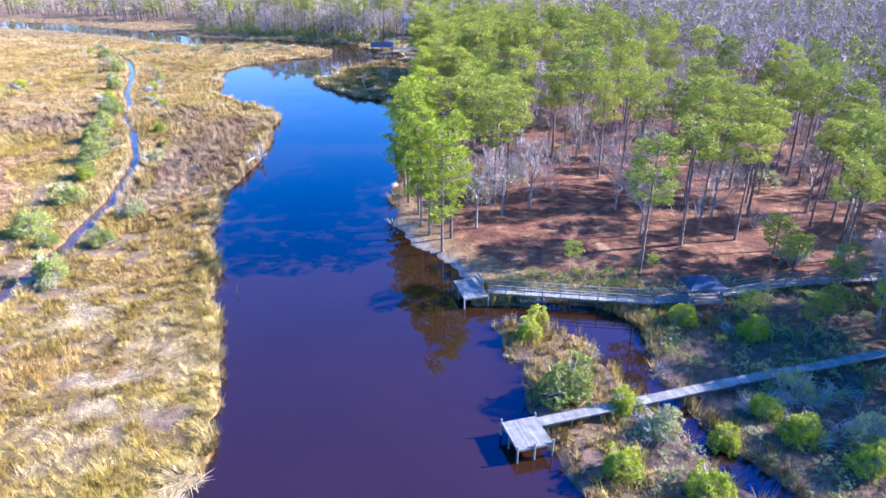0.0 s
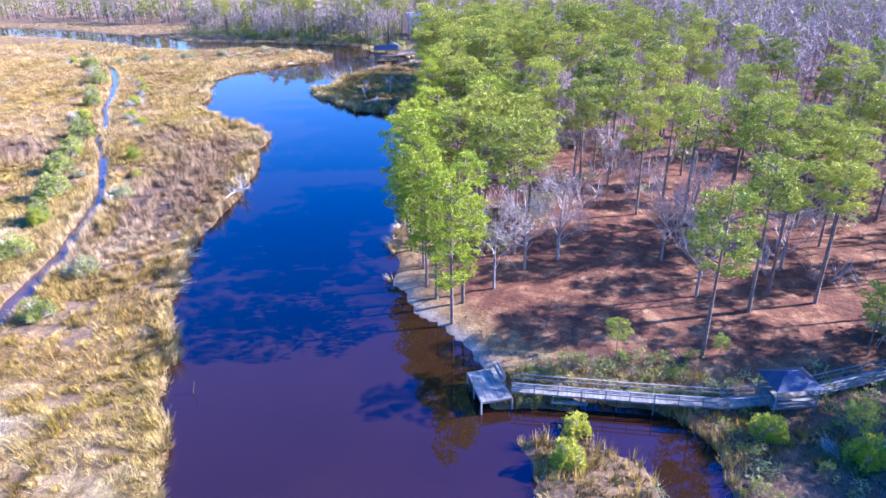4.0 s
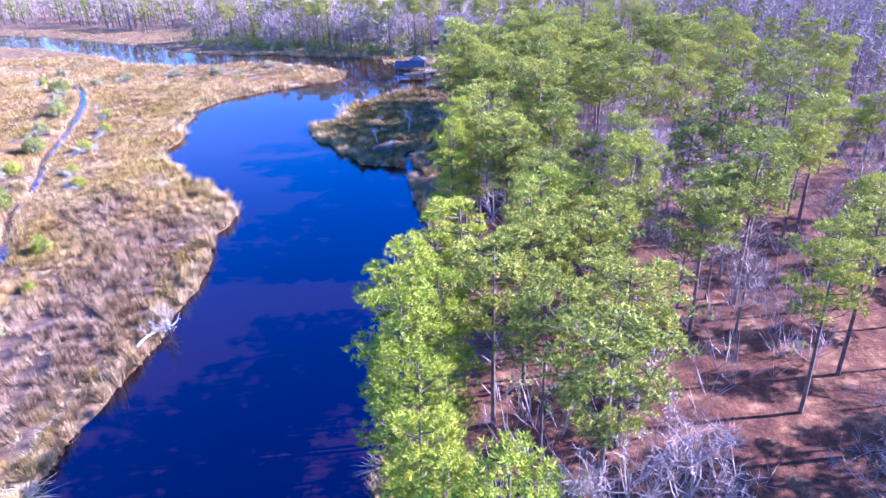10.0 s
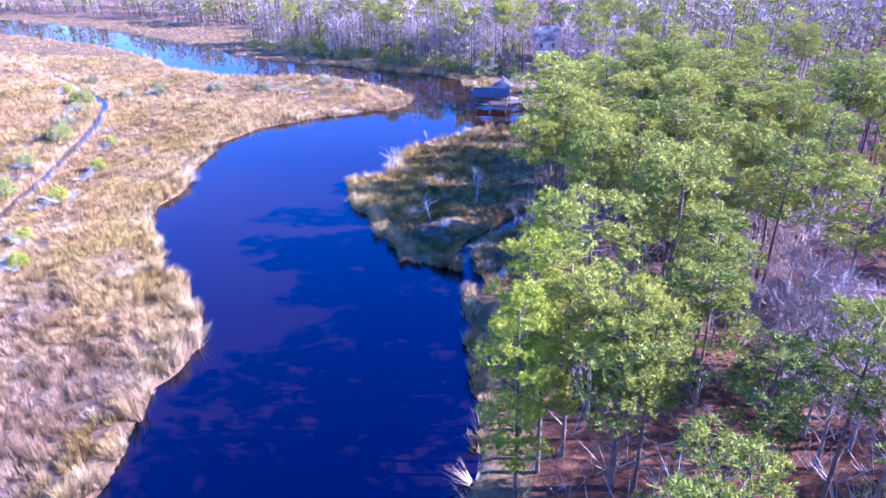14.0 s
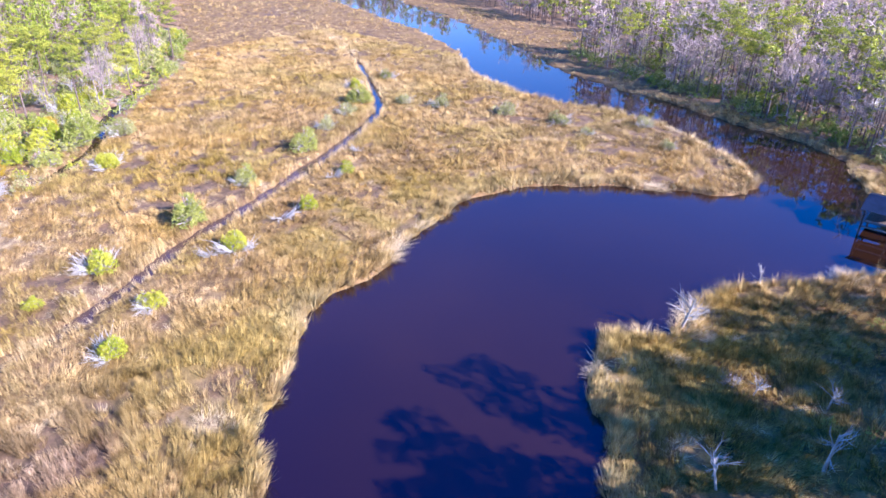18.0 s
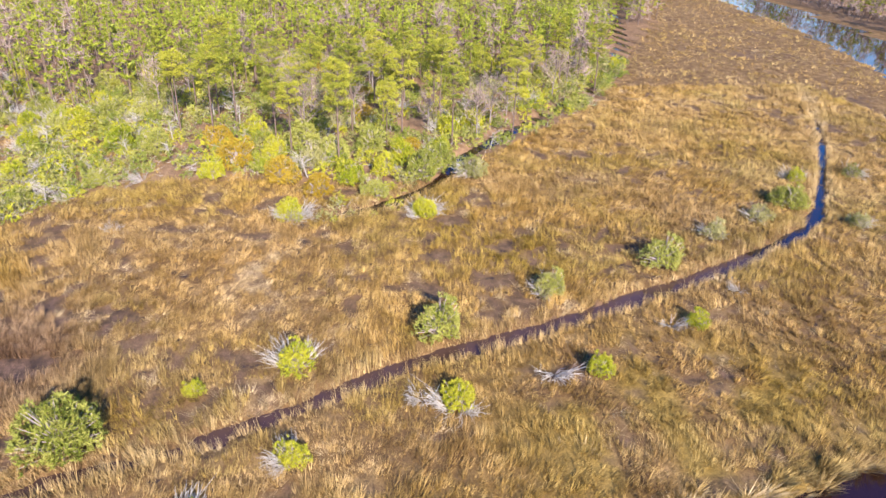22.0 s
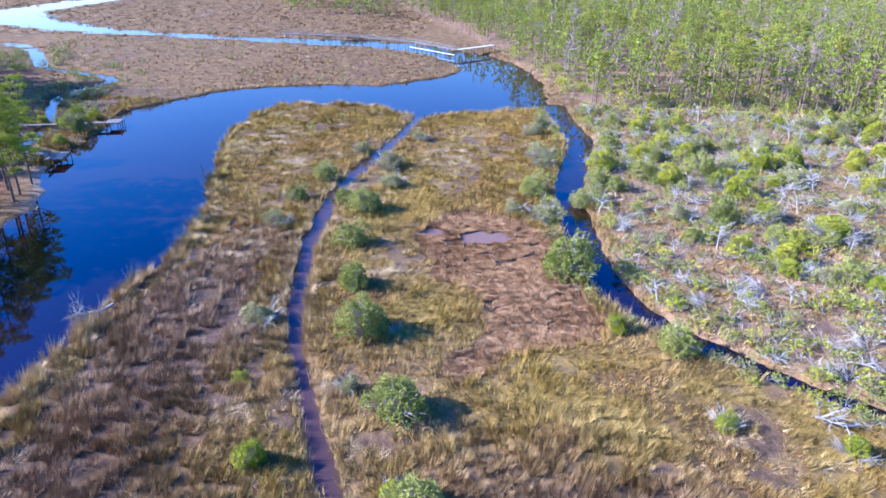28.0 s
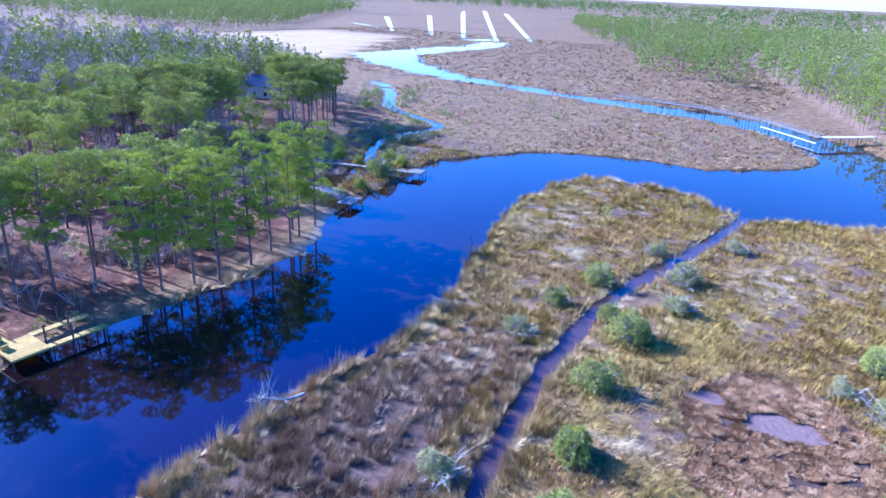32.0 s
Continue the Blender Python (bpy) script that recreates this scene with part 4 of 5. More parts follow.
# the wooded swamp between the west creek and the pines
swamp = scatter(150, (-205, 22), (-102, 160), 2.9, lambda x, y: sample(D, x, y)[0] > 0.8 and sample(WESTW, x, y)[0] > 0.5 and y < 30 + 0.9 * (-95 - x) + 60)
swamp += scatter(70, (-240, 120), (-128, 300), 3.0, lambda x, y: sample(D, x, y)[0] > 0.5 and sample(WESTW, x, y)[0] > 0.3)
for n, (x, y) in enumerate(swamp):
    kind = ("green", "grey", "half", "bright", "half", "green", "bright")[n % 7]
    if y > 165 and n % 6 == 0:
        plant(SHRUBS["rust"][0], x, y, rng.uniform(1.5, 2.6), sink=0.1)
    else:
        plant(SHRUBS[kind][n % 2], x, y, rng.uniform(1.6, 3.2) * (1.15 if y > 165 else 1.0), rng.uniform(0.8, 1.1), sink=0.1)
for n, (x, y) in enumerate(scatter(270, (-190, 20), (-100, 230), 1.7, lambda x, y: sample(D, x, y)[0] > 0.3 and sample(WESTW, x, y)[0] > 0.25)):
    if n % 3 == 0:
        plant(FALLEN[n % 2], x, y, rng.uniform(2.2, 4.6))
    elif n % 3 == 1:
        plant(DEAD_BUSH[n % 3], x, y, rng.uniform(1.2, 2.0))
    else:
        plant(SNAGS[n % 3], x, y, rng.uniform(1.8, 4.2))
plant(SNAGS[0], -36.2, 234, 5.2)
plant(FALLEN[0], -40.5, 136.5, 5.0, turn=60)
plant(FALLEN[1], -38.7, 139.5, 4.0, turn=130)
plant(SNAGS[1], -38.9, 141.5, 3.2)
for n, (x, y) in enumerate([(-26, 228), (-18, 222), (-24, 214), (-20, 231), (-33, 250)]):
    plant(SNAGS[n % 3], x, y, (2.6, 4.5, 3.5, 3.0, 2.5)[n])


# ---- far woods, one mesh each ----
def far_trees(r, spots, bare, wide=1.0, clumps=12):
    wood, cs, rs, ts, tr = [], [], [], [], []
    for (x, y), b in zip(spots, bare):
        h = r.uniform(12, 19)
        g = float(sample(Z, x, y)[0])
        wood.append(tube([(x, y, g - 0.2), (x, y, g + h * 0.95)], [0.15, 0.04], 3))
        k = clumps + 4
        u = r.uniform(0.0, 1.0, k)
        lo = 0.1 if b else 0.2
        zz = g + h * (lo + (1 - lo) * u)
        rad = wide * (2.9 if b else 2.5) * (1.15 - u) ** 0.6 * np.sqrt(r.uniform(0.1, 1, k))
        az = r.uniform(0, 6.283, k)
        c = np.stack([x + rad * np.cos(az), y + rad * np.sin(az), zz], -1)
        if b:
            ts.append(c)
            tr.append(r.uniform(2.0, 3.0, k) * wide)
        else:
            cs.append(c)
            rs.append(r.uniform(1.3, 2.0, k) * 0.62 * wide)
    return wood, (np.concatenate(cs), np.concatenate(rs)) if cs else None, (np.concatenate(ts), np.concatenate(tr)) if ts else None


def woods(name, label, seed, n, lo, hi, test, share_bare, wide=1.0, clumps=12, leaf=7, blade=0.25, mat=None):
    r = np.random.default_rng(seed)
    x, y = r.uniform(lo[0], hi[0], n), r.uniform(lo[1], hi[1], n)
    keep = test(x, y) & (sample(D, x, y) > 1.5) & (sample(CROP, x, y) < 0.3)
    spots = np.stack([x, y], -1)[keep]
    wood, crown, twigs = far_trees(r, spots, r.uniform(size=len(spots)) < share_bare, wide, clumps)
    root = new(name)
    tagged(root, label, "woods", kind="stuff")
    put("trunks", mesh_of("trunks", *joined(wood), PINE_BARK), root)
    if crown:
        put("crowns", mesh_of("crowns", *sprays(r, crown[0], crown[1], leaf if wide > 1.2 else 12, 0.7, 0.3, blade if wide > 1.2 else 0.21, 0.0), mat or NEEDLES), root)
    if twigs:
        put("twigs", mesh_of("twigs", *sprays(r, twigs[0], twigs[1], leaf * 3 // 2, 0.9, 0.35, 0.036, 0.0), TWIGS), root)


woods("north_woods", "mixed pine and bare hardwood forest beyond the river", 61, 2600, (-420, 312), (60, 450), lambda x, y: (sample(WESTW, x, y) > 0.6) & ((np.abs(x + 14) > 10) | (y > 348) | (y < 328) & (np.abs(x + 14) > 2.5)), 0.48)
woods("north_backwoods", "mixed forest far beyond the river", 67, 1100, (-600, 440), (400, 800), lambda x, y: y > 440, 0.5, 1.6)
woods("east_woods", "dense mixed forest behind the open pine wood", 62, 2300, (60, 60), (240, 440), lambda x, y: (x > 80 + (y > 300) * -30) | (y > 300), 0.7)
woods("east_backwoods", "mixed forest far to the east", 68, 900, (230, -100), (700, 460), lambda x, y: x > 230, 0.4, 1.7)
woods("south_east_woods", "hazy forest round a house beyond the marsh", 63, 1700, (60, -60), (260, 80), lambda x, y: (x + y * 0.4 > 84) & (np.hypot(x - 122, y - 1) > 13) & (y > -0.55 * x + 42) & ~((x < 105) & (y > 8)) & house_in_sight(x, y), 0.2)
woods("west_woods", "pine forest west of the marsh", 64, 2900, (-360, 14), (-160, 400), lambda x, y: (sample(WESTW, x, y) > 0.9) & ((x < -205 + (y < 120) * 30) | (y > 290) | (x < -150 - (y - 90) * 0.6) & (y > 90)), 0.08, 0.85, 15, 12, 0.13, WEST_NEEDLES)
woods("south_west_woods", "pine forest along the lower river", 65, 3600, (-290, -260), (80, 20), lambda x, y: (sample(WESTW, x, y) > 0.6) & (y < 15), 0.08, 0.9, 13, 11, 0.15, WEST_NEEDLES)
woods("lower_woods", "forest on both sides of the lower marshes", 69, 4200, (-330, -760), (900, -200), lambda x, y: (x < np.interp(y, [-950, -282, -200], [460, 80, 40])) | (x > np.interp(y, [-1150, -438, -290], [1000, 540, 430])), 0.0, 1.9, 13, 13, 0.13, SHADED_NEEDLES)
woods("horizon_woods", "forest along the horizon with shade painted into its needles", 66, 4200, (-1200, -2300), (2200, -740), lambda x, y: ~((x > 300) & (x < 1100) & (y > -1250)), 0.0, 3.0, 8, 6, 0.22, SHADED_NEEDLES)


# ---- thickets, too dense to count ----
def thicket(name, label, seed, n, lo, hi, test, leaf_mats, size=(0.7, 1.5), leafy=0.7, tangle=5, wood=None, lift=0.42):
    """Low brush: leafy domes in a few tones, with dead sticks between."""
    r = np.random.default_rng(seed)
    x, y = r.uniform(lo[0], hi[0], n), r.uniform(lo[1], hi[1], n)
    keep = test(x, y) & (sample(D, x, y) > 0.4)
    x, y = x[keep], y[keep]
    g, m = sample(Z, x, y), keep.sum()
    rad = r.uniform(size[0], size[1], m)
    which = r.integers(0, len(leaf_mats), m)
    leaf = r.uniform(size=m) < leafy
    root = tagged(new(name), label, "thicket", kind="stuff")
    k = 24
    for i, mat in enumerate(leaf_mats):
        pick = leaf & (which == i)
        if not pick.any():
            continue
        q = pick.sum()
        az, el, f = r.uniform(0, 6.283, (q, k)), np.arcsin(r.uniform(0.05, 1, (q, k))), r.uniform(0.5, 1, (q, k)) * rad[pick][:, None]
        c = np.stack([x[pick][:, None] + np.cos(az) * np.cos(el) * f, y[pick][:, None] + np.sin(az) * np.cos(el) * f, g[pick][:, None] + 0.1 + np.sin(el) * f * 1.15], -1).reshape(-1, 3)
        put("leaf_mass", mesh_of("leaf_mass", *sprays(r, c, np.repeat(rad[pick], k) * 0.29, 9, 0.9, 0.3, 0.14, 0.0), mat), root)
    c = np.stack([x, y, g + 0.05], -1)
    put("stick_tangle", mesh_of("stick_tangle", *sprays(r, c, rad * 1.15, tangle, 0.45, lift, 0.013 if lift < 1 else 0.011, 0.0, True), wood or DEAD_WOOD), root)


# Some domes take the shaded needle colour in place of cast shadow.
thicket("swamp_thicket", "tangled grey and green brush in the wooded swamp", 81, 5600, (-205, 18), (-100, 168), lambda x, y: sample(WESTW, x, y) > 0.4, [LEAVES_GREY, LEAVES, LEAVES_BRIGHT, SHADED_NEEDLES, LEAVES], (0.5, 1.9), 0.34, 13, None, 0.6)
thicket("wood_edge_thicket", "bright evergreen undergrowth at the west wood's edge", 82, 3800, (-240, 150), (-125, 300), lambda x, y: sample(WESTW, x, y) > 0.35, [LEAVES, LEAVES_BRIGHT, SHADED_NEEDLES, LEAVES_GREY, SHADED_NEEDLES], (0.9, 2.6), 0.72, 7)
thicket("dock_thicket", "purple-brown dead brush in the shade between the docks", 83, 4600, (17, 30), (75, 84), lambda x, y: (x - 14 > (60 - y) * 0.2), [LEAVES_GREY, LEAVES], (0.5, 1.3), 0.15, 17, DUN_WOOD, 0.6)
thicket("reed_bed", "brush and reeds with shade painted in, between the boardwalk and the pine wood", 92, 520, (7, 78.5), (27, 88), lambda x, y: y < 85 + 3 * value_noise(x, y, 5, 2), [SHADED_NEEDLES, LEAVES_GREY], (0.5, 1.2), 0.22, 14, DUN_WOOD, 0.6)
thicket("shore_thicket", "dark evergreen undergrowth along the wooded banks", 84, 4600, (-230, 255), (10, 385), lambda x, y: (sample(D, x, y) < 16) & ((sample(WESTW, x, y) > 0.3) | (sample(EASTW, x, y) > 0.5)), [SHADED_NEEDLES, LEAVES_GREY, LEAVES], (0.9, 3.2), 0.7, 9, TWIGS)
thicket("north_undergrowth", "dark evergreen and bare undergrowth in the northern forest", 94, 1900, (-230, 318), (30, 385), lambda x, y: (sample(WESTW, x, y) > 0.7) & (np.abs(x + 14) > 9) & (np.abs(x + 48) > 9), [SHADED_NEEDLES, LEAVES_GREY, LEAVES], (1.3, 3.4), 0.6, 8, TWIGS, 0.7)
thicket("river_thicket", "low green brush at the foot of the bank pines", 85, 1700, (-16, 95), (6, 262), lambda x, y: (sample(D, x, y) < 5) & (sample(EASTW, x, y) > 0.4), [LEAVES, LEAVES_GREY], (0.5, 1.3), 0.6, 6)
thicket("lower_river_thicket", "low brush along the lower river's wooded shore", 86, 3400, (-200, -110), (10, 24), lambda x, y: (sample(WESTW, x, y) > 0.3) & ((sample(D, x, y) < 14) | (y > -24)), [LEAVES, LEAVES_GREY, LEAVES_BRIGHT], (0.8, 2.4), 0.75, 5)
thicket("sapling_thicket", "grey leafless saplings under the pines", 90, 2400, (-4, 100), (95, 300), lambda x, y: (sample(EASTW, x, y) > 0.9) & (value_noise(x, y, 14, 13) + 0.002 * (y - 105) > 0.5) & ~((x < 34) & (np.abs(y - 153) < 5)), [LEAVES_GREY], (1.6, 3.2), 0.05, 7, GREY_BARK, 1.15)
thicket("point_thicket", "dark tangled brush on the shaded point", 88, 380, (-28, 196), (0, 275), lambda x, y: (x > -24 + value_noise(x, y, 7, 8) * 10), [LEAVES_GREY, LEAVES], (0.5, 1.2), 0.12, 12, DUN_WOOD)
thicket("creek_thicket", "grey-green brush leaning over the creek", 89, 3600, (-156, 18), (-88, 215), lambda x, y: np.minimum(line_distance(x, y, CHANNELS[1][0], CHANNELS[1][1]), line_distance(x, y, CHANNELS[2][0], CHANNELS[2][1])) < 3.0, [LEAVES_GREY, LEAVES, LEAVES_BRIGHT], (0.6, 1.7), 0.6, 10)
thicket("east_creek_shrubs", "dark green bushes along the creek by the eastern house", 91, 900, (30, -62), (125, 40), lambda x, y: (line_distance(x, y, *CHANNELS[3]) < 9) & (value_noise(x, y, 8, 6) > 0.45), [SHADED_NEEDLES, LEAVES, LEAVES_GREY], (0.9, 2.6), 0.85, 5)
thicket("south_marsh_shrubs", "scattered shrubs on the southern marsh", 87, 260, (-60, -95), (120, 60), lambda x, y: (sample(WESTW, x, y) < 0.2) & (value_noise(x, y, 12, 3) > 0.5), [LEAVES, LEAVES_GREY], (0.8, 1.7), 0.85, 4)


# ---- marsh grass ----
def crack(x, y, size):
    """Distance-like value to the cracks between mud cells."""
    i, j = np.floor(x / size), np.floor(y / size)
    best = np.full((2, x.size), 1e9)
    for di in (-1, 0, 1):
        for dj in (-1, 0, 1):
            d = np.hypot((i + di + hash2(i + di, j + dj, 5)) * size - x, (j + dj + hash2(i + di, j + dj, 6)) * size - y)
            best = np.sort(np.vstack([best, d]), axis=0)[:2]
    return best[1] - best[0]


def nearest_tussock(x, y, size):
    """Offset from the middle of the nearest tussock, and its distance in sizes."""
    i, j = np.floor(x / size), np.floor(y / size)
    best, ox, oy = np.full(x.shape, 1e9), np.zeros(x.shape), np.zeros(x.shape)
    for di in (-1, 0, 1):
        for dj in (-1, 0, 1):
            dx = x - (i + di + hash2(i + di, j + dj, 7)) * size
            dy = y - (j + dj + hash2(i + di, j + dj, 8)) * size
            d = np.hypot(dx, dy)
            near = d < best
            best, ox, oy = np.where(near, d, best), np.where(near, dx, ox), np.where(near, dy, oy)
    return ox, oy, best / size


def grass(name, label, seed, n, lo, hi, test, blades=10, tall=1.0, size=0.8, slim=0.052, pale_gain=1.0, wooded=False):
    r = np.random.default_rng(seed)
    x, y = r.uniform(lo[0], hi[0], n), r.uniform(lo[1], hi[1], n)
    d = sample(D, x, y)
    ok = (d > -0.02) & (sample(EASTW, x, y) < 0.35) & ((sample(WESTW, x, y) < 0.55) | wooded) & test(x, y)
    mud = sample(MUD, x, y) > 0.5
    ok &= ~mud | (wet_mud(x, y) < 0.3)
    ok &= ~mud | (crack(x + 3.2 * value_noise(x, y, 2.2, 81), y + 3.2 * value_noise(x, y, 2.2, 82), 4.2) > 0.08 + 0.42 * value_noise(x, y, 7, 83))
    dun = np.maximum(dun_area(x, y), (y < 15) * 0.7)
    ok &= (x < 4) | (y > 82) | (r.uniform(size=len(x)) < 0.5)
    ox, oy, off = nearest_tussock(x, y, 1.75)
    off += 0.25 * (value_noise(x, y, 0.6, 22) - 0.5)
    ok &= (dun < 0.3) | (y < 15) | (off < 0.48)
    hollow = np.where(mud, 0, hollow_field(x, y))
    ok &= (hollow < 0.42) | (d < 1.0)
    x, y, d, mud, dun, hollow, ox, oy, off = (q[ok] for q in (x, y, d, mud, dun, hollow, ox, oy, off))
    matted = np.clip(matted_area(x, y) + 0.85 * step01(hollow, 0.10, 0.3) * step01(value_noise(x, y, 5, 96), 0.3, 0.55), 0, 1)
    tuss = np.clip(0.6 * step01(0.55 * value_noise(x, y, 2.3, 101) + 0.45 * value_noise(x, y, 1.05, 102), 0.3, 0.7) + 0.62 * step01(0.62 - off, 0.0, 0.45), 0, 1)
    edge = np.exp(-np.maximum(d, 0) / 0.9)
    hgt = tall * (0.55 + 0.35 * value_noise(x, y, 6, 41) + 0.55 * edge) * r.uniform(0.7, 1.25, len(x)) * (0.32 + 1.0 * tuss)
    hgt *= 1 + 0.45 * np.clip(dun * (y > 15), 0, 1)
    hgt *= 1 + 0.8 * ((sample(MUD, x, y) > 0.01) & ~mud)
    hgt = np.where(mud, 0.42 * value_noise(x, y, 0.8, 23) + 0.22, hgt) * (1 - 0.55 * matted)
    # Grass made paler to the north stands in for haze over distance.
    pale = pale_gain * np.clip(0.45 * edge + 1.0 * matted + 0.3 * value_noise(x, y, 9, 51) * step01(y, 60, 150) + 0.12 * step01(y, 225, 285), 0, 1)
    # Low gaps between tussocks are toned darker, like the shade in them.
    dunv = np.clip(dun * 0.9 + mud * 0.95 + 0.3 * step01(value_noise(x, y, 14, 61), 0.5, 0.8) * (y > 110) + 0.12 * (1 - tuss), 0, 1)
    olive = np.maximum(olive_area(x, y), 0.8 * (d < 5) * (d > 0.8) * (y < 215) * step01(value_noise(x, y, 6, 34), 0.3, 0.5))
    olive = np.maximum(olive, 0.85 * (y > 15) * step01(118 - y, 0, 30) * step01(value_noise(x, y, 7, 35), 0.2, 0.55) * ~mud)
    z = sample(Z, x, y) - 0.04
    k = blades
    m = len(x)
    az = np.where(r.uniform(size=(m, k)) < 0.5, r.uniform(0, 6.283, (m, k)), np.arctan2(oy, ox)[:, None] + r.normal(size=(m, k)) * 0.6)
    wind = 1.1 * value_noise(x, y, 11, 71)[:, None] * 6.283
    out = r.uniform(0.2, 0.75, (m, k)) * (1 + 1.6 * matted[:, None]) * size * (0.75 + 0.5 * tuss[:, None])
    lx, ly = np.cos(az) * out + np.cos(wind) * 0.3 * size, np.sin(az) * out + np.sin(wind) * 0.3 * size
    hh = hgt[:, None] * r.uniform(0.6, 1.1, (m, k))
    bx, by = x[:, None] + np.cos(az) * 0.22 * size, y[:, None] + np.sin(az) * 0.22 * size
    w = slim * size * r.uniform(0.6, 1.3, (m, k))
    sx, sy = -np.sin(az + 0.5) * w, np.cos(az + 0.5) * w
    zz = np.broadcast_to(z[:, None], (m, k))
    v = np.stack([np.stack([bx - sx, by - sy, zz], -1), np.stack([bx + sx, by + sy, zz], -1), np.stack([bx + lx * 0.9, by + ly * 0.9, zz + hh], -1)], 2).reshape(-1, 3)
    me = mesh_of(name, v, np.arange(len(v)).reshape(-1, 3), GRASS)
    for key, val in (("pale", pale), ("dun", dunv * (1 - 0.8 * olive)), ("olive", olive), ("turf", mud * 1.0)):
        layer = me.attributes.new(key, "FLOAT", "POINT")
        layer.data.foreach_set("value", np.repeat(val, 3 * k).astype(np.float32))
    tagged(put(name, me), label, "grass", kind="stuff")


grass("marsh_grass", "dry golden cordgrass covering the marsh", 71, 330000, (-205, 20), (-18, 325), lambda x, y: x > -206, 10, 1.15, 0.85, 0.029)
grass("tussock_grass", "sparse purple-brown tussocks on bare peat", 93, 90000, (-116, 100), (-34, 190), lambda x, y: dun_area(x, y) > 0.12, 10, 1.0, 0.6, 0.034)
grass("bank_grass", "shaggy pale cordgrass hanging over the bank", 72, 36000, (-80, 20), (0, 300), lambda x, y: (sample(D, x, y) < 1.3) & (x < -8) & (line_distance(x, y, *CHANNELS[0]) > 2.0), 36, 1.3, 1.7, 0.028)
grass("bank_tussocks", "pale shaggy tussocks along the marsh bank", 80, 11000, (-80, 20), (-18, 300), lambda x, y: (sample(D, x, y) < 2.6) & (value_noise(x, y, 2.2, 37) > 0.55) & (line_distance(x, y, *CHANNELS[0]) > 2.8), 40, 1.7, 1.5, 0.022)
grass("islet_grass", "tawny reeds round the old docks", 73, 15000, (4, 22), (62, 84), lambda x, y: (x < 17.5 - (y - 60) * 0.1) | ((y > 75) & (x < 27)) | (sample(D, x, y) < 0.7) | (value_noise(x, y, 6, 17) > 0.72), 13, 1.3, 1.0, 0.04, 0.3)
grass("point_grass", "olive and tawny grass on the shaded point", 78, 8500, (-45, 194), (-2, 270), lambda x, y: x > -46, 14, 1.1, 0.85)
grass("south_marsh_grass", "brown winter grass on the southern marsh", 74, 16000, (-110, -110), (110, 60), lambda x, y: (y < 20) & (y > -100), 7, 1.0, 1.7)
grass("mud_turf", "reddish cropped turf on the cracked mud flat", 76, 150000, (-103, 96), (-72, 150), lambda x, y: sample(MUD, x, y) > 0.5, 6, 1.0, 0.42, 0.12)
grass("far_marsh_grass", "brown winter grass beyond the lower river", 77, 34000, (-40, -420), (420, -100), lambda x, y: sample(CROP, x, y) < 0.3, 6, 1.2, 4.0)
grass("swamp_grass", "tawny grass between the swamp brush", 79, 22000, (-185, 16), (-100, 172), lambda x, y: sample(WESTW, x, y) > 0.3, 9, 0.9, 1.0, 0.045, 1.0, True)
grass("outer_grass", "tan marsh grass by the upper river", 75, 24000, (-420, 225), (-60, 400), lambda x, y: (x < -205) | (y > 325), 6, 1.0, 1.4)


# ---- docks ----
def board_mesh(width, length, thick, mat):
    bm = box_bm((-width / 2, -length / 2, -thick), (width / 2, length / 2, 0), 0.006)
    me = bpy.data.meshes.new("board")
    bm.to_mesh(me)
    bm.free()
    me.materials.append(mat)
    return me


def deck_run(root, a, b, width, z, mat, pitch_w=0.2, me=None):
    """Boards laid across a run of deck from a to b, with two stringers."""
    a, b = Vector((*a, z)), Vector((*b, z))
    run = (b - a).length
    turn = math.degrees(math.atan2(b.y - a.y, b.x - a.x))
    n = max(1, round(run / pitch_w))
    me = me or board_mesh(run / n - 0.014, width, 0.045, mat)
    for i in range(n):
        p = a.lerp(b, (i + 0.5) / n)
        put("board", me, root, pose(p.x, p.y, z + rng.uniform(-0.008, 0.008), 0, 0, turn + rng.uniform(-0.6, 0.6)))
    side = Vector((-(b - a).y, (b - a).x, 0)).normalized() * (width / 2 - 0.12)
    for s in (-1, 1):
        part("stringer", beam(a + side * s - Vector((0, 0, 0.16)), b + side * s - Vector((0, 0, 0.16)), 0.07, 0.2), mat, root)


def piles(root, a, b, width, z, gap, mat=None, top=0.0):
    a, b = Vector((*a, 0)), Vector((*b, 0))
    side = Vector((-(b - a).y, (b - a).x, 0)).normalized() * (width / 2 - 0.05)
    n = max(1, round((b - a).length / gap))
    for i in range(n + 1):
        p = a.lerp(b, i / n)
        for s in (-1, 1):
            q = p + side * s
            part("support_post", round_post(q, min(-0.9, height(q.x, q.y) - 0.4), z + top, 0.09), mat or PILE, root)


def rails(root, a, b, width, z, gap=2.4, sides=(-1, 1), mat=None):
    mat = mat or OLD_BOARD
    a, b = Vector((*a, z)), Vector((*b, z))
    side = Vector((-(b - a).y, (b - a).x, 0)).normalized() * (width / 2)
    n = max(1, round((b - a).length / gap))
    for s in sides:
        for i in range(n + 1):
            p = a.lerp(b, i / n) + side * s
            part("rail_post", beam(p - Vector((0, 0, 0.3)), p + Vector((0, 0, 1.02)), 0.09), mat, root)
        for h, w in ((1.05, 0.13), (0.55, 0.05)):
            part("handrail", beam(a + side * s + Vector((0, 0, h)), b + side * s + Vector((0, 0, h)), w, 0.05 if h > 1 else 0.12), mat, root)


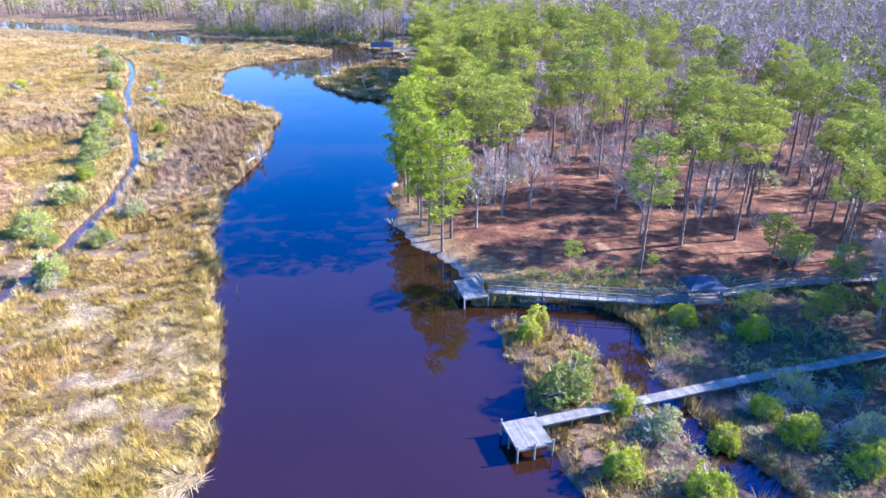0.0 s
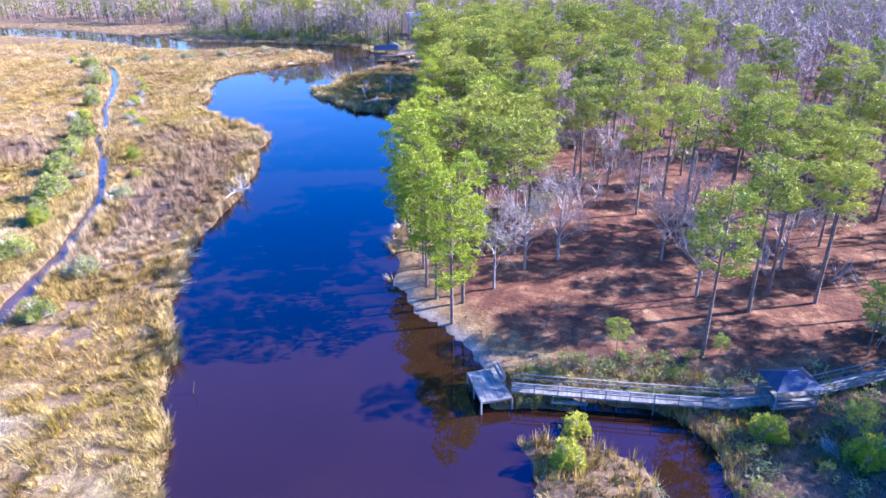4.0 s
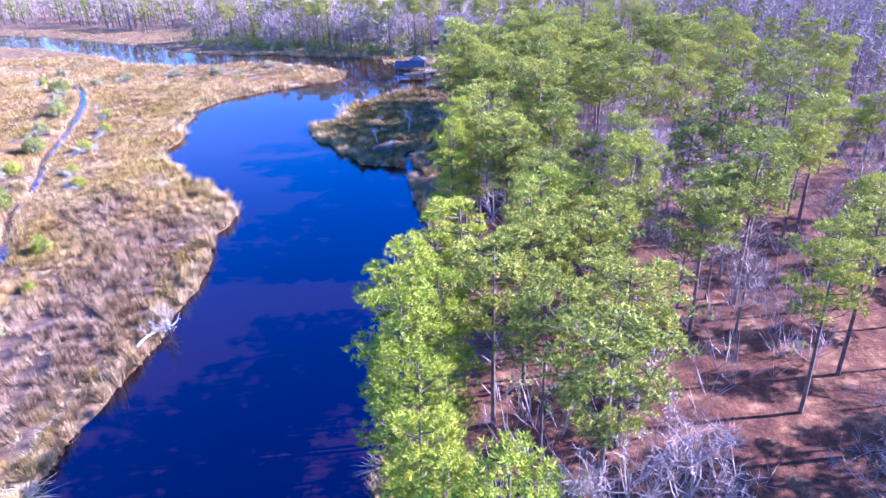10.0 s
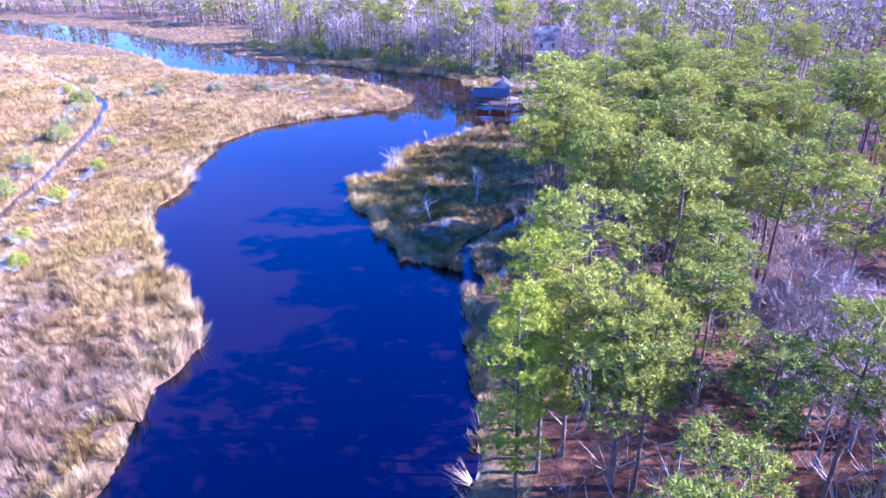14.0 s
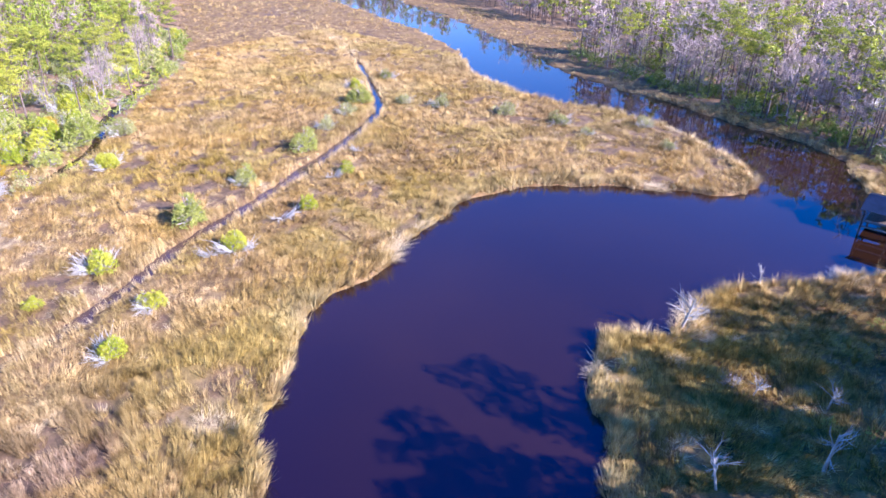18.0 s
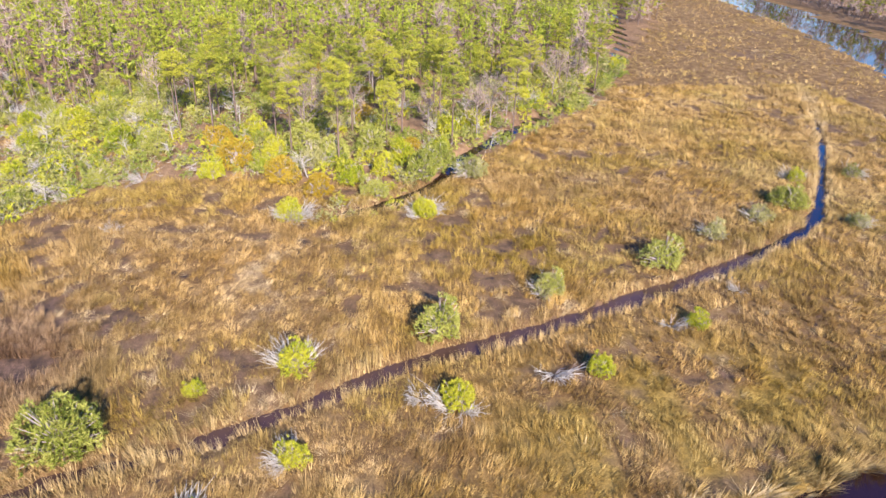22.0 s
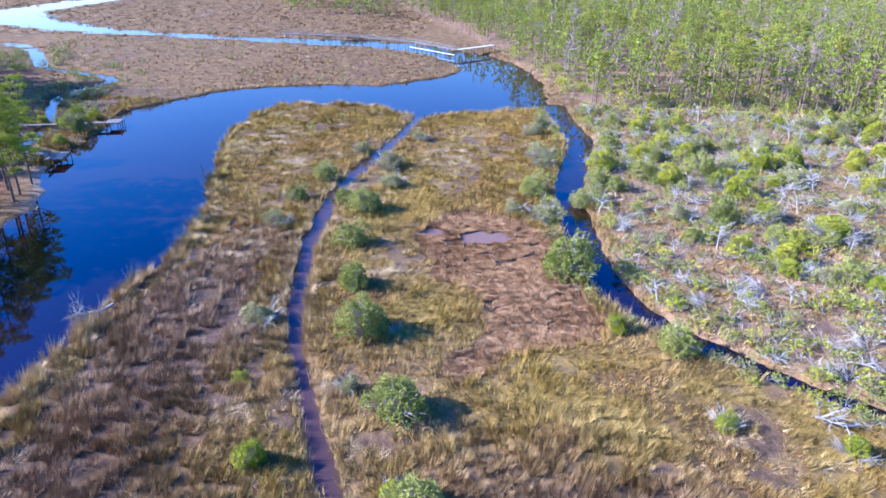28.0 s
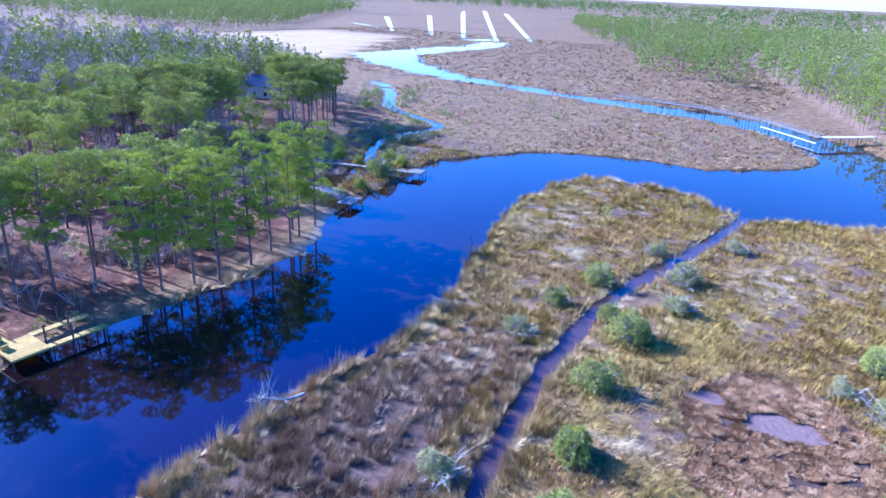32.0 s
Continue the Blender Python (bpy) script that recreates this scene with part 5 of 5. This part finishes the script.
def old_dock():
    root = tagged(new("dock"), "weathered grey board dock with a long narrow walkway over the marsh", "dock", "old docks")
    ang = radians(17)
    u, v = Vector((math.cos(ang), math.sin(ang))), Vector((-math.sin(ang), math.cos(ang)))
    sw = Vector((6.9, 49.6))
    mid = sw + v * 2.0
    deck_run(root, mid, mid + u * 3.5, 4.0, 1.5, OLD_BOARD)
    for p in (sw, sw + u * 3.5, sw + v * 4, sw + u * 3.5 + v * 4, sw + u * 1.7, sw + v * 2):
        part("support_post", round_post(p, -0.9, 1.9 if p != mid else 1.6, 0.1), OLD_BOARD, root)
    part("edge_beam", beam((*sw, 1.38), (*(sw + u * 3.5), 1.38), 0.06, 0.2), OLD_BOARD, root)
    part("edge_beam", beam((*sw, 1.38), (*(sw + v * 4), 1.38), 0.06, 0.2), OLD_BOARD, root)
    a = sw + u * 3.5 + v * 3.1
    stops = [a, Vector((30.5, 60.2)), Vector((49.5, 65.6)), Vector((72, 71.5))]
    me = board_mesh(0.205, 1.25, 0.045, OLD_BOARD)
    for p, q in zip(stops, stops[1:]):
        deck_run(root, p, q, 1.25, 1.5, OLD_BOARD, 0.22, me)
        piles(root, p, q, 1.25, 1.45, 3.2)


def railed_dock():
    root = tagged(new("dock"), "silvery railed dock and boardwalk with a sitting platform", "dock", "old docks")
    ang = radians(14)
    u, v = Vector((math.cos(ang), math.sin(ang))), Vector((-math.sin(ang), math.cos(ang)))
    sw = Vector((2.9, 77.7))
    mid = sw + v * 2.6
    deck_run(root, mid, mid + u * 3.2, 5.2, 1.5, OLD_BOARD)
    for p in (sw, sw + u * 3.2, sw + v * 5.2, sw + u * 3.2 + v * 5.2, sw + v * 2.6):
        part("support_post", round_post(p, -0.9, 1.42, 0.11), OLD_BOARD, root)
    part("edge_beam", beam((*sw, 1.36), (*(sw + u * 3.2), 1.36), 0.06, 0.22), OLD_BOARD, root)
    part("edge_beam", beam((*sw, 1.36), (*(sw + v * 5.2), 1.36), 0.06, 0.22), OLD_BOARD, root)
    # bench on the platform's landward edge
    e = sw + u * 3.0 + v * 2.2
    part("bench_seat", beam((*e, 1.95), (*(e + v * 2.8), 1.95), 0.45, 0.06), OLD_BOARD, root)
    part("bench_back", beam((*(e + u * 0.25), 2.3), (*(e + u * 0.25 + v * 2.8), 2.3), 0.05, 0.4), OLD_BOARD, root)
    for k in (0.2, 2.6):
        part("bench_leg", beam((*(e + v * k), 1.5), (*(e + v * k), 1.95), 0.09), OLD_BOARD, root)
    stops = [(6.1, 80.2), (20, 78.2), (26.8, 77.4), (30.8, 78.0)]
    me = board_mesh(0.225, 1.6, 0.045, OLD_BOARD)
    for p, q in zip(stops, stops[1:]):
        deck_run(root, p, q, 1.6, 1.5, OLD_BOARD, 0.24, me)
        piles(root, p, q, 1.6, 1.45, 3.4)
        rails(root, p, q, 1.6, 1.5)
    # lower step on the water side
    part("landing", beam((10.0, 78.7, 0.75), (13.6, 78.3, 0.75), 0.55, 0.1), OLD_BOARD, root)
    for p in ((10.2, 78.6), (13.4, 78.3)):
        part("landing_post", beam((*p, -0.6), (*p, 1.45), 0.09), OLD_BOARD, root)
    far = tagged(new("boardwalk"), "grey railed boardwalk running into the shaded wood", "boardwalk")
    stops = [(35.6, 79.2), (45.3, 82.2), (52, 83.2), (61, 84.2), (74, 85.5)]
    for p, q in zip(stops, stops[1:]):
        deck_run(far, p, q, 1.6, 1.5, OLD_BOARD, 0.24, me)
        piles(far, p, q, 1.6, 1.45, 3.4)
        rails(far, p, q, 1.6, 1.5)


def gazebo():
    root = tagged(new("gazebo"), "open timber gazebo with a dark hipped metal roof over the boardwalk", "gazebo")
    cx, cy, turn = 33.2, 78.4, radians(6)
    u, v = Vector((math.cos(turn), math.sin(turn), 0)), Vector((-math.sin(turn), math.cos(turn), 0))
    c = Vector((cx, cy, 0))
    a = c - u * 2.4
    deck_run(root, a.xy, (c + u * 2.4).xy, 3.4, 1.5, OLD_BOARD, 0.24)
    for s in (-1, 1):
        for w in (-1, 1):
            p = c + u * 2.1 * s + v * 1.6 * w
            part("post", beam(p + Vector((0, 0, -0.6)), p + Vector((0, 0, 3.5)), 0.14), OLD_BOARD, root)
    for w in (-1, 1):
        for h in (2.55, 2.05):
            part("rail", beam(c + u * 2.1 + v * 1.6 * w + Vector((0, 0, h)), c - u * 2.1 + v * 1.6 * w + Vector((0, 0, h)), 0.08, 0.12), OLD_BOARD, root)
        part("bench_seat", beam(c + u * 1.9 + v * 1.3 * w + Vector((0, 0, 1.95)), c - u * 1.9 + v * 1.3 * w + Vector((0, 0, 1.95)), 0.4, 0.06), OLD_BOARD, root)
    eave = [c + u * 2.4 * s + v * 1.9 * w + Vector((0, 0, 3.5)) for s, w in ((-1, -1), (1, -1), (1, 1), (-1, 1))]
    top = [c - u * 0.6 + Vector((0, 0, 4.5)), c + u * 0.6 + Vector((0, 0, 4.5))]
    for corners in ([eave[0], eave[1], top[1], top[0]], [eave[2], eave[3], top[0], top[1]], [eave[1], eave[2], top[1]], [eave[3], eave[0], top[0]]):
        bm = bmesh.new()
        f = bm.faces.new([bm.verts.new(p) for p in corners])
        bmesh.ops.solidify(bm, geom=[f], thickness=0.08)
        part("roof_panel", bm, ROOF_METAL, root)
    part("ridge_cap", beam(top[0] + Vector((0, 0, 0.04)), top[1] + Vector((0, 0, 0.04)), 0.2, 0.06), ROOF_METAL, root)


def new_dock():
    root = tagged(new("dock"), "new yellow pine dock with two mooring fingers and tall piles", "dock")
    deck_run(root, (-10.0, 151.3), (-4.9, 151.3), 4.3, 1.5, NEW_BOARD, 0.2)
    deck_run(root, (-4.9, 152.3), (5.5, 152.8), 1.7, 1.5, NEW_BOARD, 0.22)
    rails(root, (-4.4, 152.3), (5.5, 152.8), 1.7, 1.5, 2.4, (-1, 1), NEW_BOARD)
    piles(root, (-4.9, 152.3), (5.5, 152.8), 1.7, 1.45, 3.0)
    for x0 in (-9.6, -5.0):
        deck_run(root, (x0, 149.15), (x0, 141.8), 1.0, 1.45, NEW_BOARD, 0.22)
        piles(root, (x0, 148.8), (x0, 142), 1.0, 1.4, 3.2)
    for p in ((-7.9, 148.6), (-7.9, 145.6), (-7.9, 142.3), (-4.2, 145.2), (-4.2, 142.0), (-10.3, 146.4)):
        part("mooring_post", round_post(p, -0.9, 3.6, 0.13), PILE, root)
    for p in ((-10, 149.2), (-10, 153.4), (-5, 149.2), (-5, 153.4), (-7.5, 149.2), (-7.5, 153.4)):
        part("support_post", round_post(p, -0.9, 1.42, 0.12), PILE, root)
    for a, b in (((-10.05, 149.15), (-10.05, 153.45)), ((-10.05, 153.47), (-4.85, 153.47)), ((-10.05, 149.12), (-4.85, 149.12))):
        part("edge_beam", beam((*a, 1.36), (*b, 1.36), 0.06, 0.24), NEW_BOARD, root)
    chest = tagged(new("dock_box"), "yellow wooden locker and screen on the new dock", "locker")
    part("body", box_bm((-7.0, 152.4, 1.5), (-5.6, 153.2, 2.1), 0.02), NEW_BOARD, chest)
    part("lid", box_bm((-7.05, 152.35, 2.1), (-5.55, 153.25, 2.16), 0.01), NEW_BOARD, chest)
    part("screen", box_bm((-5.5, 152.4, 1.5), (-5.42, 153.4, 2.9), 0.01), NEW_BOARD, chest)


def boat_house():
    root = tagged(new("boat_shelter"), "blue-roofed open boat shelter on piles over the water", "boat shelter")
    x0, x1, y0, y1 = -27.8, -20.2, 276.0, 283.0
    # Deck and posts take the dark pile colour to stand for tree shade.
    deck_run(root, (x0, 280.5), (x1, 280.5), 4.6, 1.4, PILE, 0.24)
    for x in (x0, (x0 + x1) / 2, x1):
        for y in (y0, y1):
            part("post", round_post((x, y), -0.9, 4.0, 0.13), PILE, root)
    for h in (1.3, 2.3, 3.9):
        part("beam", beam((x0, y0, h), (x1, y0, h), 0.1, 0.22), OLD_BOARD, root)
        part("beam", beam((x0, y0, h), (x0, y1, h), 0.1, 0.22), OLD_BOARD, root)
    for a, b in ((y0 - 0.6, (y0 + y1) / 2), (y1 + 0.6, (y0 + y1) / 2)):
        bm = bmesh.new()
        f = bm.faces.new([bm.verts.new(p) for p in ((x0 - 0.6, a, 4.0), (x1 + 0.6, a, 4.0), (x1 + 0.6, b, 5.2), (x0 - 0.6, b, 5.2))])
        bmesh.ops.solidify(bm, geom=[f], thickness=0.09)
        part("roof_panel", bm, SHADED_ROOF, root)
    gz = tagged(new("dock_shelter"), "small grey hip-roofed shelter behind the boat shelter", "shelter")
    for x in (-24.6, -20.6):
        for y in (287, 290.5):
            part("post", round_post((x, y), -0.5, 3.6, 0.1), OLD_BOARD, gz)
    top = Vector((-22.6, 288.7, 5.0))
    ring = [Vector((-25.2, 286.4, 3.6)), Vector((-20.0, 286.4, 3.6)), Vector((-20.0, 291.1, 3.6)), Vector((-25.2, 291.1, 3.6))]
    for p, q in zip(ring, ring[1:] + ring[:1]):
        bm = bmesh.new()
        f = bm.faces.new([bm.verts.new(k) for k in (p, q, top)])
        bmesh.ops.solidify(bm, geom=[f], thickness=0.08)
        part("roof_panel", bm, ROOF_SHINGLE, gz)
    pier = tagged(new("boardwalk"), "grey boardwalk from the shelters to the shore", "boardwalk")
    deck_run(pier, (-20.2, 281), (-6, 292), 1.5, 1.4, OLD_BOARD, 0.25)
    piles(pier, (-20.2, 281), (-6, 292), 1.5, 1.35, 3.5)
    rails(pier, (-20.2, 281), (-6, 292), 1.5, 1.4)


def long_pier():
    root = tagged(new("pier"), "long timber pier on many piles across the lower river", "pier")
    stops = [(18, -104.5), (-20, -99), (-46, -87), (-65.5, -69)]
    for p, q in zip(stops, stops[1:]):
        deck_run(root, p, q, 2.0, 2.9, OLD_BOARD, 0.6)
        piles(root, p, q, 2.0, 2.85, 3.0)
        rails(root, p, q, 2.0, 2.9, 3.0)
    deck_run(root, (-65.5, -69), (-79, -84), 2.2, 2.9, WHITE_PAINT, 0.6)
    piles(root, (-65.5, -69), (-79, -84), 2.2, 2.85, 3.5)
    part("fender_beam", beam((-44, -84.5, 1.2), (-64.5, -66, 1.2), 0.3, 0.25), WHITE_PAINT, root, "white fender beam along the waterline")


def house(x, y, turn, w, d, h, roof_mat, label, storeys=2):
    root = tagged(new("house"), label, "house")
    root.matrix_basis = pose(x, y, height(x, y), 0, 0, turn)
    part("wall", box_bm((-w / 2, -d / 2, -0.3), (w / 2, d / 2, h), 0.02), WHITE_PAINT, root)
    ridge = h + d * 0.33
    for s in (-1, 1):
        bm = bmesh.new()
        f = bm.faces.new([bm.verts.new(p) for p in ((-w / 2 - 0.5, s * (d / 2 + 0.5), h - 0.15), (w / 2 + 0.5, s * (d / 2 + 0.5), h - 0.15), (w / 2 + 0.5, 0, ridge), (-w / 2 - 0.5, 0, ridge))])
        bmesh.ops.solidify(bm, geom=[f], thickness=0.14)
        part("roof", bm, roof_mat, root)
    for s in (-1, 1):
        bm = bmesh.new()
        f = bm.faces.new([bm.verts.new(p) for p in ((s * w / 2, -d / 2, h), (s * w / 2, d / 2, h), (s * w / 2, 0, ridge - 0.25))])
        bmesh.ops.solidify(bm, geom=[f], thickness=0.15)
        part("gable", bm, WHITE_PAINT, root)
    for k in range(storeys):
        for i in range(4):
            cx = -w / 2 + w * (i + 0.5) / 4
            for s in (-1, 1):
                z = 1.0 + 2.8 * k
                win = part("window", box_bm((cx - 0.6, s * (d / 2 + 0.03) - 0.04, z - 0.1), (cx + 0.6, s * (d / 2 + 0.03) + 0.04, z + 1.5)), WHITE_PAINT, root)
                part("pane", box_bm((cx - 0.5, s * (d / 2 + 0.08) - 0.02, z), (cx + 0.5, s * (d / 2 + 0.08) + 0.02, z + 1.4)), GLASS_DARK, win)
    part("porch_deck", box_bm((-w / 2, -d / 2 - 2.6, 0.5), (w / 2, -d / 2, 0.65)), OLD_BOARD, root)
    for i in range(5):
        cx = -w / 2 + 0.1 + (w - 0.2) * i / 4
        part("porch_post", box_bm((cx - 0.08, -d / 2 - 2.55, -0.3), (cx + 0.08, -d / 2 - 2.4, 2.9)), WHITE_PAINT, root)
    part("porch_roof", box_bm((-w / 2 - 0.2, -d / 2 - 2.8, 2.9), (w / 2 + 0.2, -d / 2, 3.02)), roof_mat, root)
    part("chimney", box_bm((w * 0.2, -0.5, h), (w * 0.2 + 0.9, 0.5, ridge + 0.9), 0.02), ROOF_SHINGLE, root)


old_dock()
railed_dock()
gazebo()
new_dock()
boat_house()
long_pier()
house(-12, 340, 8, 15, 10, 6.2, ROOF_SHINGLE, "two-storey white house with a porch behind bare trees")
house(-48, 352, -10, 13, 9, 5.8, ROOF_METAL, "white house with a blue metal roof among bare trees")
house(122, 1, 35, 16, 11, 4.6, ROOF_METAL, "white house with a pale blue metal roof in the pines", 1)

# mooring stick in the river
stick = tagged(new("channel_stick"), "thin leaning wooden stake in the river", "stake")
part("shaft", beam((-27.6, 81.2, -0.8), (-27.2, 81.6, 1.3), 0.09), PILE, stick)
